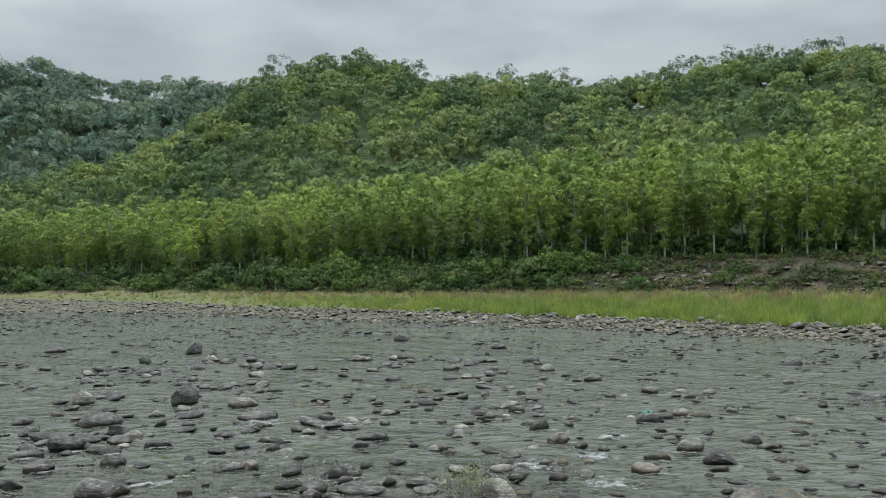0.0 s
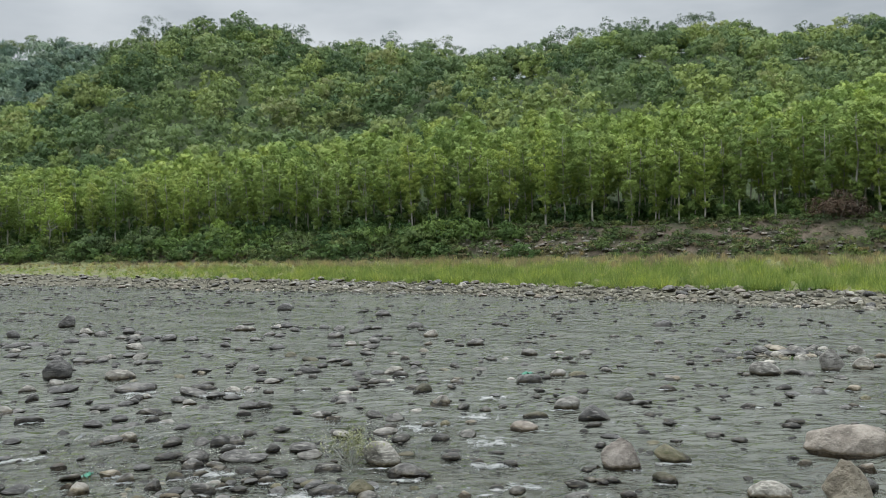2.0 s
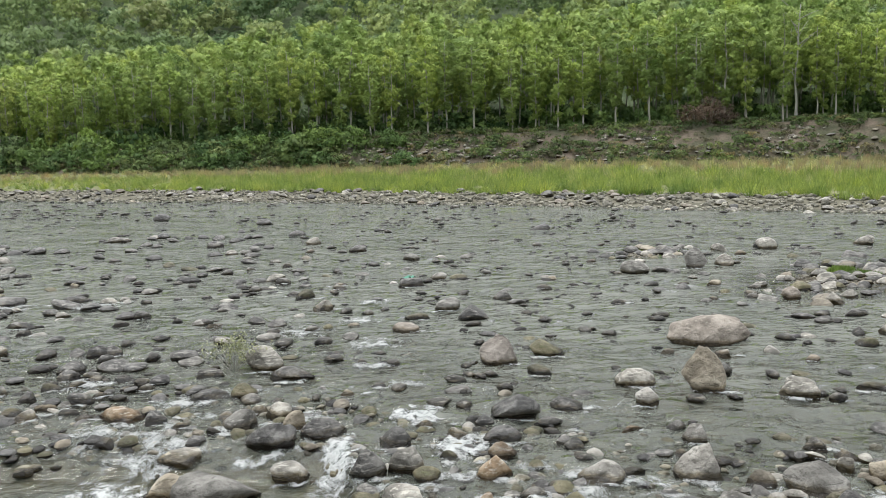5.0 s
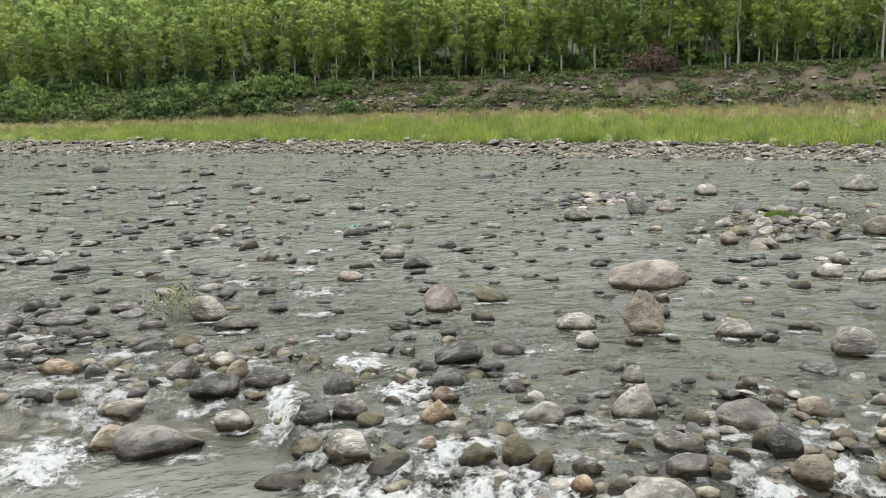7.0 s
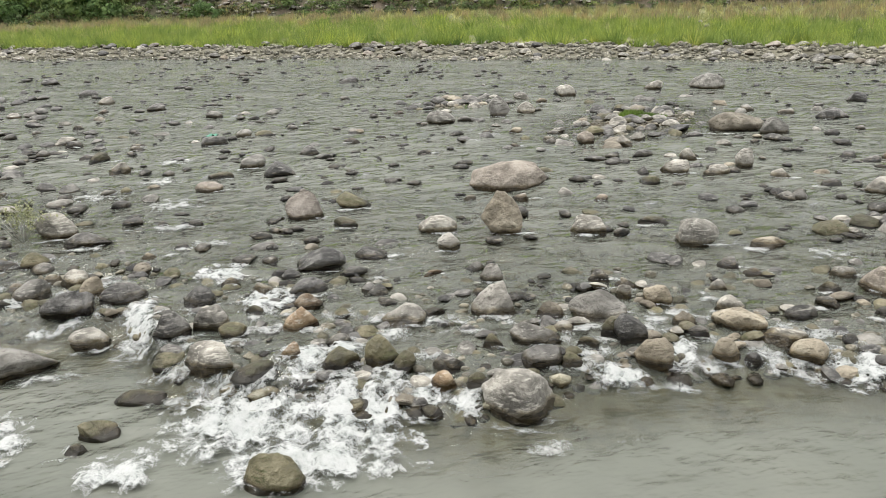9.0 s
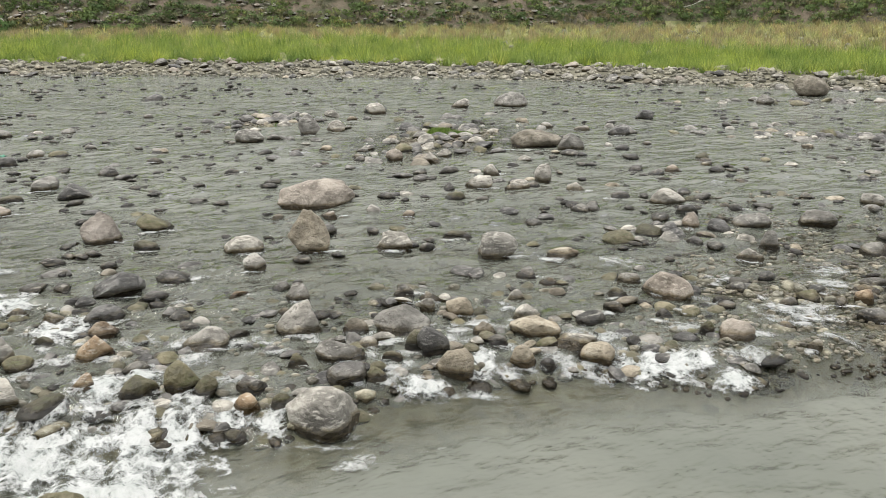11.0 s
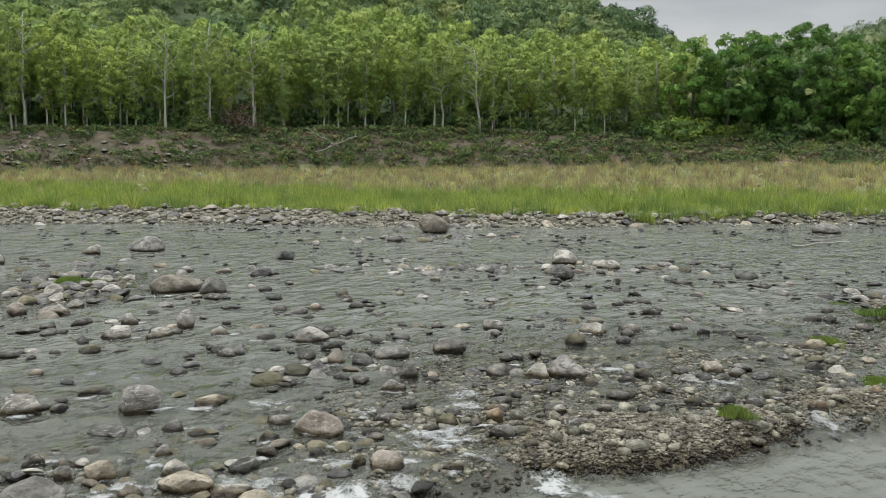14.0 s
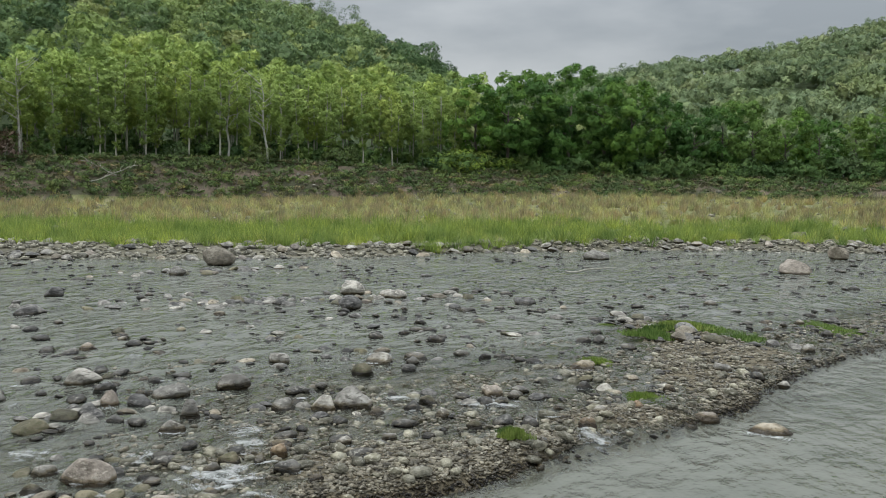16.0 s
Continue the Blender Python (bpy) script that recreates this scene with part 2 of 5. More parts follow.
leaf_haze = leaf_material("haze_tinted_leaves", (0.135, 0.195, 0.15), (0.165, 0.235, 0.18), (0.205, 0.28, 0.215), 0.3, tree_scale=0.03, cut=1.2)
leaf_dark = leaf_material("dark_broadleaf", (0.06, 0.125, 0.03), (0.088, 0.175, 0.042), (0.125, 0.23, 0.058), 0.3, spread=0.9, cut=5.0)
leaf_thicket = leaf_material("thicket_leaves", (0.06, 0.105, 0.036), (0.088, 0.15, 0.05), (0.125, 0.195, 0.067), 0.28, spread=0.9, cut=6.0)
leaf_bright = leaf_material("bright_young_leaves", (0.20, 0.30, 0.06), (0.27, 0.375, 0.08), (0.35, 0.45, 0.115), 0.35, cut=6.0)
leaf_shrub = leaf_material("shrub_leaves", (0.085, 0.125, 0.05), (0.115, 0.165, 0.064), (0.15, 0.20, 0.08), 0.25, tree_scale=0.25, spread=0.7, cut=7.0)
leaf_brown = leaf_material("dry_brown_twigs", (0.085, 0.06, 0.045), (0.115, 0.083, 0.063), (0.15, 0.112, 0.087), 0.1, spread=0.1, cut=9.0, gap=0.5)
leaf_river = leaf_material("pale_olive_leaves", (0.16, 0.17, 0.09), (0.23, 0.245, 0.13), (0.32, 0.33, 0.19), 0.3, spread=0.5)
leaf_weed = leaf_material("brown_weed_leaves", (0.105, 0.105, 0.06), (0.16, 0.15, 0.088), (0.225, 0.205, 0.13), 0.2, tree_scale=0.25, spread=0.8, cut=7.0)
grass_brown = leaf_material("brown_seed_grass", (0.24, 0.205, 0.12), (0.33, 0.28, 0.175), (0.44, 0.375, 0.25), 0.3, 0.3, spread=0.6)
grass_green = leaf_material("reed_grass", (0.15, 0.21, 0.055), (0.255, 0.335, 0.09), (0.375, 0.45, 0.15), 0.4, 0.35, spread=0.85)
grass_tan = leaf_material("dry_seeding_grass", (0.28, 0.295, 0.125), (0.41, 0.41, 0.19), (0.57, 0.54, 0.30), 0.4, 0.3, spread=0.5)
bar_grass = leaf_material("short_bar_grass", (0.09, 0.15, 0.035), (0.15, 0.23, 0.06), (0.23, 0.31, 0.10), 0.3, 0.8, spread=0.7)
bark_grey = bark_material("grey_bark", (0.20, 0.195, 0.16), (0.43, 0.42, 0.36))
bark_dark = bark_material("dark_bark", (0.05, 0.045, 0.035), (0.12, 0.11, 0.09))
bark_pale = bark_material("pale_bark", (0.26, 0.25, 0.22), (0.46, 0.45, 0.41))

# water: a murky grey-green body, clearer where shallow, under a wavy mirror
water_mat, t_, b_, o_ = material("river_water")
t_.nodes.remove(b_)
silt = noise_node(t_, 0.35, 3)
body = t_.nodes.new("ShaderNodeBsdfDiffuse")
t_.links.new(ramp_node(t_, silt.outputs[0], ((0.35, (0.134, 0.144, 0.122)), (0.65, (0.17, 0.178, 0.152)))).outputs[0], body.inputs["Color"])
chop_a = noise_node(t_, 1.2, 3, 0.55, (1.0, 1.7, 1.0), 40)
chop_b = noise_node(t_, 4.0, 4, 0.6, (1.0, 1.5, 1.0), 40)
chop_c = noise_node(t_, 13.0, 3, 0.6)
bm_a = bump_node(t_, chop_a.outputs[0], 1.0, 0.36)
bm_b = bump_node(t_, chop_b.outputs[0], 1.0, 0.05, bm_a)
bm_c = bump_node(t_, chop_c.outputs[0], 1.0, 0.007, bm_b)
# slicks and ruffled bands that follow the current
slick = t_.nodes.new("ShaderNodeTexNoise")
slick.inputs["Scale"].default_value, slick.inputs["Detail"].default_value = 0.9, 4.0
bands = t_.nodes.new("ShaderNodeMapping")
bands.vector_type = "TEXTURE"
bands.inputs["Scale"].default_value, bands.inputs["Rotation"].default_value = (4.5, 0.8, 1.0), (0, 0, radians(-38))
t_.links.new(t_.nodes.new("ShaderNodeNewGeometry").outputs["Position"], bands.inputs["Vector"])
t_.links.new(bands.outputs[0], slick.inputs["Vector"])
level = t_.nodes.new("ShaderNodeSeparateXYZ")
t_.links.new(t_.nodes.new("ShaderNodeNewGeometry").outputs["Position"], level.inputs[0])
pool = t_.nodes.new("ShaderNodeMapRange")
pool.inputs["From Min"].default_value, pool.inputs["From Max"].default_value = -0.27, -0.12
pool.inputs["To Min"].default_value, pool.inputs["To Max"].default_value = 0.7, 1.0
t_.links.new(level.outputs["Z"], pool.inputs["Value"])
for sock, lo, hi in ((bm_b.inputs["Strength"], 0.15, 1.0), (bm_a.inputs["Strength"], 0.5, 1.0)):
    ruffle = t_.nodes.new("ShaderNodeMapRange")
    ruffle.inputs["From Min"].default_value, ruffle.inputs["From Max"].default_value = 0.4, 0.6
    ruffle.inputs["To Min"].default_value, ruffle.inputs["To Max"].default_value = lo, hi
    t_.links.new(slick.outputs[0], ruffle.inputs["Value"])
    calm = t_.nodes.new("ShaderNodeMath")
    calm.operation = "MULTIPLY"
    t_.links.new(ruffle.outputs[0], calm.inputs[0])
    t_.links.new(pool.outputs[0], calm.inputs[1])
    t_.links.new(calm.outputs[0], sock)
clear = t_.nodes.new("ShaderNodeBsdfTransparent")
clear.inputs["Color"].default_value = (0.86, 0.90, 0.80, 1)
wmix = t_.nodes.new("ShaderNodeMixShader")
deep = t_.nodes.new("ShaderNodeAttribute")
deep.attribute_name = "depth"
murk = t_.nodes.new("ShaderNodeMapRange")
murk.inputs["From Min"].default_value, murk.inputs["From Max"].default_value = 0.02, 0.36
murk.inputs["To Min"].default_value, murk.inputs["To Max"].default_value = 0.16, 0.88
t_.links.new(deep.outputs["Fac"], murk.inputs["Value"])
t_.links.new(murk.outputs[0], wmix.inputs[0])
t_.links.new(clear.outputs[0], wmix.inputs[1])
t_.links.new(body.outputs[0], wmix.inputs[2])
mirror = t_.nodes.new("ShaderNodeBsdfGlossy")
mirror.inputs["Roughness"].default_value = 0.06
fres = t_.nodes.new("ShaderNodeFresnel")
fres.inputs["IOR"].default_value = 1.34
for sock in (mirror.inputs["Normal"], fres.inputs["Normal"]):
    t_.links.new(bm_c.outputs[0], sock)
gmix = t_.nodes.new("ShaderNodeMixShader")
t_.links.new(fres.outputs[0], gmix.inputs[0])
t_.links.new(wmix.outputs[0], gmix.inputs[1])
t_.links.new(mirror.outputs[0], gmix.inputs[2])
t_.links.new(gmix.outputs[0], o_.inputs["Surface"])

# foam: white froth in strands, open between them
def foam_material(name, low, high, most):
    m, t, b, o = material(name)
    b.inputs["Roughness"].default_value = 0.45
    body = t.nodes.new("ShaderNodeAttribute")
    body.attribute_name = "thickness"

    def ridges(scale, warp, width):
        n = noise_node(t, scale, 5, 0.6)
        n.inputs["Distortion"].default_value = warp
        off = t.nodes.new("ShaderNodeMath")
        off.operation = "SUBTRACT"
        off.inputs[1].default_value = 0.5
        t.links.new(n.outputs[0], off.inputs[0])
        size = t.nodes.new("ShaderNodeMath")
        size.operation = "ABSOLUTE"
        t.links.new(off.outputs[0], size.inputs[0])
        line = t.nodes.new("ShaderNodeMapRange")
        line.inputs["From Min"].default_value, line.inputs["From Max"].default_value = 0.0, width
        line.inputs["To Min"].default_value, line.inputs["To Max"].default_value = 1.0, 0.0
        t.links.new(size.outputs[0], line.inputs["Value"])
        return line

    puffs, fine = noise_node(t, 4.2, 8, 0.66, (1.15, 0.85, 1.0)), ridges(9.0, 0.2, 0.2)
    web2 = mix_node(t, "MIX", 0.15, puffs.outputs[0], fine.outputs[0])
    fill = t.nodes.new("ShaderNodeMath")
    fill.operation = "MULTIPLY_ADD"
    t.links.new(body.outputs["Fac"], fill.inputs[0])
    fill.inputs[1].default_value = 0.36
    t.links.new(web2.outputs[0], fill.inputs[2])
    lace = ramp_node(t, fill.outputs[0], ((low, (0, 0, 0)), (high, (most, most, most))))
    tone = ramp_node(t, web2.outputs[0], ((0.34, (0.26, 0.295, 0.28)), (0.46, (0.40, 0.425, 0.415)), (0.62, (0.54, 0.555, 0.55))))
    t.links.new(tone.outputs[0], b.inputs["Base Color"])
    t.links.new(bump_node(t, web2.outputs[0], 0.8, 0.12).outputs[0], b.inputs["Normal"])
    empty = t.nodes.new("ShaderNodeBsdfTransparent")
    mx = t.nodes.new("ShaderNodeMixShader")
    t.links.new(lace.outputs[0], mx.inputs[0])
    t.links.new(empty.outputs[0], mx.inputs[1])
    t.links.new(b.outputs[0], mx.inputs[2])
    t.links.new(mx.outputs[0], o.inputs["Surface"])
    return m


foam_thick = foam_material("thick_white_foam", 0.55, 0.76, 0.95)
foam_thin = foam_material("thin_white_foam", 0.60, 0.90, 0.75)


# ---- the lie of the land, by bearing (degrees to the right of ahead) and distance ----
def ease(a, b, v):
    k = np.clip((v - a) / (b - a), 0, 1)
    return k * k * (3 - 2 * k)


def along(bearing, table):
    return np.interp(bearing, [p[0] for p in table], [p[1] for p in table])


WATER_EDGE = [(-60, 135), (-40, 125), (-26, 110), (-17, 95), (-7, 77), (4, 67), (14.6, 59.5), (28, 53), (36, 52), (50, 49), (60, 47.8), (70, 49), (76, 53), (83, 56.5), (93, 62), (101, 65), (115, 80), (135, 100)]
GRASS_EDGE = [(-60, 175), (-40, 165), (-26, 148), (-20, 125), (-12, 97), (-5, 86), (4, 75), (14.6, 66), (26, 61), (41, 56.5), (53, 54), (60, 52), (73, 52.5), (83, 58.5), (93, 64.5), (101, 68), (115, 84), (135, 104)]
BANK_TOE = [(-60, 190), (-40, 178), (-26, 160), (-17, 146), (-8, 126), (0, 115), (10, 107), (30, 105), (90, 108), (101, 112), (120, 125), (135, 140)]
BANK_TOP = [(-60, 2.4), (-26, 2.6), (-10, 3.4), (5, 4.3), (15, 4.8), (30, 5.2), (45, 5.5), (60, 5.9), (75, 5.1), (88, 4.7), (101, 4.8), (135, 4.8)]
WEIR = [(-70, 16), (-30, 14.2), (-9.4, 13.6), (-3, 12.8), (3, 12.4), (7.2, 12.2), (9.4, 10.4), (16.7, 9.4), (32, 8.85), (41, 9.8), (53.7, 10.8), (62.5, 10.8), (70.6, 12.6), (76.8, 13.6), (81.6, 14.35), (86, 15.5), (90.7, 17), (95, 19.8), (98.8, 24.9), (102.3, 29.6), (110, 40), (135, 70)]
# canopy lines as seen from the river, degrees above level
MAIN_RIDGE = [(-60, 2.0), (-40, 3.0), (-26, 5.6), (-20, 7.2), (-15, 9.4), (-11.5, 12.1), (-9, 12.9), (-5, 13.5), (-2.5, 13.2), (0, 12.0), (3, 12.2), (6, 12.0), (10, 11.5), (12.5, 11.6), (15.6, 12.2), (19.5, 12.5), (24.5, 12.7), (28, 11.7), (32, 11.8), (40, 12.6), (50, 12.6), (58, 12.0), (63, 11.2), (66, 10.4), (69, 9.4), (72.6, 8.3), (75, 6.4), (78, 4.5), (83, 2.5), (95, 1.0), (135, 0.5)]
FAR_RIDGE = [(-60, 12), (-40, 13), (-26, 11.6), (-24.5, 12.3), (-22, 11.2), (-20, 10.9), (-15.6, 11.4), (-11, 10.6), (-5, 8), (5, 5), (70, 3), (78, 5.2), (85, 6.4), (88.4, 7.0), (94.2, 7.7), (97.8, 8.5), (100, 9.1), (110, 11), (135, 10)]
EYE = 4.5
MAIN_R, FAR_R = 285.0, 640.0
# gravel bars: x, y, half length, half width, turn, top
BARS = [(18.2, 22.0, 4.2, 2.6, 30, 0.03), (15.6, 29.5, 2.4, 1.2, 20, 0.0), (13.7, 3.6, 1.9, 1.0, -50, 0.07), (17.7, 0.6, 1.4, 0.6, -50, 0.06),
        (27.0, -0.4, 4.2, 1.7, 25, 0.12), (22.0, -0.9, 2.4, 1.0, 20, 0.07), (15.4, 1.9, 0.9, 0.45, -40, 0.08), (12.4, 6.8, 1.2, 0.7, -40, 0.0)]


def weir_step(x, y):
    bearing, r = np.degrees(np.arctan2(x, y)), np.hypot(x, y)
    return r - along(bearing, WEIR)


def water_level(x, y):
    return -0.30 * (1 - ease(-0.6, 0.9, weir_step(x, y)))


def rough(x, y, size, seed=0.0):
    """Cheap smooth unevenness, about -1 to 1."""
    x, y = x / size, y / size
    return (np.sin(1.7 * x + 2.3 * y + seed) + np.sin(-2.9 * x + 1.3 * y + 1.7 * seed) + 0.6 * np.sin(4.7 * x - 3.9 * y + 2.9 * seed) + 0.5 * np.sin(5.3 * x + 6.1 * y + seed * 0.7)) / 3.1


def ground_height(x, y):
    bearing, r = np.degrees(np.arctan2(x, y)), np.hypot(x, y)
    edge, grass, toe, top = (along(bearing, tab) for tab in (WATER_EDGE, GRASS_EDGE, BANK_TOE, BANK_TOP))
    step = weir_step(x, y)
    bed = -0.20 - 0.22 * ease(4, 15, step) - 0.48 * (1 - ease(np.interp(bearing, [50, 62], [-2.2, -1.0]), np.interp(bearing, [50, 62], [0.6, 0.35]), step)) + 0.05 * rough(x, y, 1.3) + 0.03 * rough(x, y, 0.5, 2)
    shoal = ease(57, 66, bearing) * ease(0.1, 0.7, step) * (1 - ease(6, 11, step))
    bed = bed + (-0.045 + 0.05 * rough(x, y, 1.1, 6) + 0.02 * rough(x, y, 0.4, 2) - bed) * 0.85 * shoal
    for bx, by, la, lb, turn, high in BARS:
        c, s = math.cos(radians(turn)), math.sin(radians(turn))
        u, v = ((x - bx) * c + (y - by) * s) / la, (-(x - bx) * s + (y - by) * c) / lb
        k = np.exp(-(u * u + v * v) ** 1.4 * 0.9)
        bed = bed * (1 - k) + (high + 0.025 * rough(x, y, 0.8, 1)) * k
    shore = -0.06 + 0.42 * ease(0, 1, (r - edge) / (grass - edge)) + 0.05 * rough(x, y, 1.7, 3)
    lift = 0.95 * ease(48, 82, bearing) + 0.6 * ease(68, 90, bearing)
    field = 0.36 + (0.55 + lift) * np.clip((r - grass) / (toe - grass), 0, 1) + 0.10 * rough(x, y, 4, 4)
    z = bed + (shore - bed) * ease(-2.0, 0.3, r - edge)
    z = z + (field - z) * ease(-1.0, 0.8, r - grass)
    bank = 0.9 + lift + (top - 0.9 - lift) * np.clip((r - toe) / 6.5, 0, 1) ** 0.8 + 0.16 * rough(x, y, 3.1, 5) + 0.14 * rough(x, y, 1.2, 3)
    z = z + (bank - z) * ease(-0.5, 1.0, r - toe)
    main = EYE + MAIN_R * np.tan(np.radians(along(bearing, MAIN_RIDGE))) - 10.0
    foot = toe + 26
    rise = np.clip((r - foot) / (MAIN_R - foot), 0, 1)
    hill = top + 1.0 + (np.maximum(main, top + 1) - top - 1.0) * (0.72 * rise + 0.28 * ease(0, 1, rise)) + 1.6 * ease(0, 0.3, rise) * (1 - ease(0.8, 1, rise)) * rough(x, y, 26, 6)
    hill = hill - ease(MAIN_R, MAIN_R + 160, r) * np.maximum(hill - top, 0) * 0.75
    z = z + (hill - z) * ease(8, 20, r - toe)
    far = EYE + FAR_R * np.tan(np.radians(along(bearing, FAR_RIDGE))) - 10.0
    rise2 = np.clip((r - 330) / (FAR_R - 330), 0, 1)
    farhill = top + 1 + (np.maximum(far, 6) - top) * rise2 + 6 * rough(x, y, 60, 8) * ease(0, 0.3, rise2) * (1 - ease(0.75, 1, rise2))
    farhill = farhill - ease(FAR_R, 1600, r) * farhill * 0.6
    z = np.where(r > 330, np.maximum(z, farhill), z)
    near = 2.9 - 3.6 * ease(1.6, 5.5, r)
    z = np.where(r < 5.5, np.maximum(z, near), z)
    turn_away = np.maximum(ease(125, 140, bearing), ease(55, 75, -bearing))
    return z * (1 - turn_away) + (2.9 + 0.02 * r) * turn_away


# ---- mesh helpers ----
def bulk_mesh(name, verts, faces, mats, which=None, smooth=False, normals=None):
    """A mesh from arrays: verts (n, 3) and faces (m, k), all of k corners."""
    me = bpy.data.meshes.new(name)
    verts, faces = np.asarray(verts, np.float32), np.asarray(faces, np.int32)
    m, k = faces.shape
    me.vertices.add(len(verts))
    me.vertices.foreach_set("co", verts.ravel())
    me.loops.add(m * k)
    me.loops.foreach_set("vertex_index", faces.ravel())
    me.polygons.add(m)
    me.polygons.foreach_set("loop_start", np.arange(0, m * k, k, dtype=np.int32))
    if which is not None:
        me.polygons.foreach_set("material_index", np.asarray(which, np.int32))
    me.polygons.foreach_set("use_smooth", np.full(m, smooth or normals is not None))
    for mat in mats if isinstance(mats, list) else [mats]:
        me.materials.append(mat)
    me.update(calc_edges=True)
    if normals is not None:
        me.attributes.new("custom_normal", "FLOAT_VECTOR", "POINT").data.foreach_set("vector", np.asarray(normals, np.float32).ravel())
    return me


def turns(yaw, tip=None):
    """Turning matrices (n, 3, 3) from yaw, and from a tip about x before it."""
    c, s, o, z = np.cos(yaw), np.sin(yaw), np.ones_like(yaw), np.zeros_like(yaw)
    m = np.stack([np.stack([c, -s, z], -1), np.stack([s, c, z], -1), np.stack([z, z, o], -1)], -2)
    if tip is not None:
        c, s = np.cos(tip), np.sin(tip)
        m = m @ np.stack([np.stack([o, z, z], -1), np.stack([z, c, -s], -1), np.stack([z, s, c], -1)], -2)
    return m


def stamp(parts, places, rot, scale, pick):
    """Many copies of template (verts, faces) pairs as two arrays. pick: which template each copy takes."""
    vs, fs, ws, n = [], [], [], 0
    scale = np.broadcast_to(np.asarray(scale, float).reshape(len(places), -1), (len(places), 3))
    for k, (tv, tf, *tw) in enumerate(parts):
        sel = np.nonzero(pick == k)[0]
        if not len(sel):
            continue
        v = np.einsum("nij,nvj->nvi", rot[sel], tv[None] * scale[sel][:, None]) + places[sel][:, None]
        f = tf[None] + (np.arange(len(sel)) * len(tv))[:, None, None] + n
        vs.append(v.reshape(-1, 3))
        fs.append(f.reshape(-1, tf.shape[1]))
        n += len(sel) * len(tv)
        if tw:
            ws.append(np.einsum("nij,vj->nvi", rot[sel], tw[0]).reshape(-1, 3))
    return (np.concatenate(vs), np.concatenate(fs), np.concatenate(ws)) if ws else (np.concatenate(vs), np.concatenate(fs))


def plant_tones(me, parts, pick, seed):
    """One tone a plant, kept on its points."""
    r = np.random.default_rng(seed)
    tone = np.concatenate([np.repeat(r.uniform(0, 1, (pick == k).sum()), len(tv)) for k, (tv, *_) in enumerate(parts)])
    me.attributes.new("plant", "FLOAT", "POINT").data.foreach_set("value", tone.astype(np.float32))
    return me


def part(name, bm, mat, parent=None, label="", smooth=True):
    me = bpy.data.meshes.new(name)
    for f in bm.faces:
        f.smooth = smooth
    bm.to_mesh(me)
    bm.free()
    me.materials.append(mat)
    ob = new(name, me)
    if parent:
        ob.parent = parent
    return tagged(ob, label)


rng = np.random.default_rng(7)

# ---- ground: one sheet, from the near bank to the far hills ----
az = np.concatenate([np.arange(-180, -60, 4.0), np.arange(-60, -30, 1.0), np.arange(-30, 106, 0.4), np.arange(106, 140, 1.0), np.arange(140, 180, 4.0)])
rad = np.concatenate([[0.002], np.linspace(0.3, 7, 10), np.geomspace(7.3, 45, 80), np.geomspace(46, 130, 70), np.geomspace(132, 700, 46), np.geomspace(730, 4500, 14)])
A, R = np.meshgrid(np.radians(az), rad, indexing="ij")
X, Y = R * np.sin(A), R * np.cos(A)
X[:, 0], Y[:, 0] = X[:, 0] - 0.12, Y[:, 0] - 0.12
Z = ground_height(X, Y)
na, nr = A.shape
idx = np.arange(na * nr).reshape(na, nr)
nxt = np.roll(idx, -1, 0)
quads = np.stack([idx[:, :-1], nxt[:, :-1], nxt[:, 1:], idx[:, 1:]], -1).reshape(-1, 4)
cx, cy = (v.ravel()[quads].mean(1) for v in (X, Y))
cb, cr = np.degrees(np.arctan2(cx, cy)), np.hypot(cx, cy)
zone = np.zeros(len(quads), int)
zone[cr > along(cb, WATER_EDGE) - 1.0] = 1
zone[cr > along(cb, GRASS_EDGE) + 1.0] = 2
zone[cr > along(cb, BANK_TOE)] = 3
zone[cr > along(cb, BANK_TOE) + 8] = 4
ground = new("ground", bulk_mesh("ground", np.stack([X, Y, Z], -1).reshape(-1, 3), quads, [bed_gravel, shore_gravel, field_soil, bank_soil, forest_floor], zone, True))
tagged(ground, "gravel riverbed, grassy flat, earth bank and wooded hills", "ground", kind="structure")

# ---- water: one sheet that drops over the line of stones into the near pool ----
az = np.arange(-34, 110, 0.34)
rad = np.concatenate([np.geomspace(4.0, 45, 250), np.geomspace(45.4, 150, 60)])
A, R = np.meshgrid(np.radians(az), rad, indexing="ij")
X, Y = R * np.sin(A), R * np.cos(A)
step = weir_step(X, Y)
lively = 0.35 + 1.0 * np.exp(-((step - 0.0) / 1.6) ** 2) + 0.25 * (step > 0)
c, s = math.cos(radians(-38)), math.sin(radians(-38))
U, V = X * c + Y * s, -X * s + Y * c
ruffled = 0.35 + 0.65 * ease(-0.5, 0.5, rough(U * 0.3, V, 2.6, 4))
Z = water_level(X, Y) + 0.016 * lively * (rough(X, Y, 0.55, 1) + rough(X + 0.3 * Y, Y, 0.24, 5))
Z = Z + ease(0.5, 3.0, step) * ruffled * (0.056 * rough(U * 0.45, V + 0.15 * U, 0.62, 2) + 0.036 * rough(U * 0.6, V - 0.3 * U, 0.36, 7))
na, nr = A.shape
idx = np.arange(na * nr).reshape(na, nr)
quads = np.stack([idx[:-1, :-1], idx[1:, :-1], idx[1:, 1:], idx[:-1, 1:]], -1).reshape(-1, 4)
qx, qy = X.ravel()[quads].mean(1), Y.ravel()[quads].mean(1)
keep = np.hypot(qx, qy) < along(np.degrees(np.arctan2(qx, qy)), WATER_EDGE) + 2.5
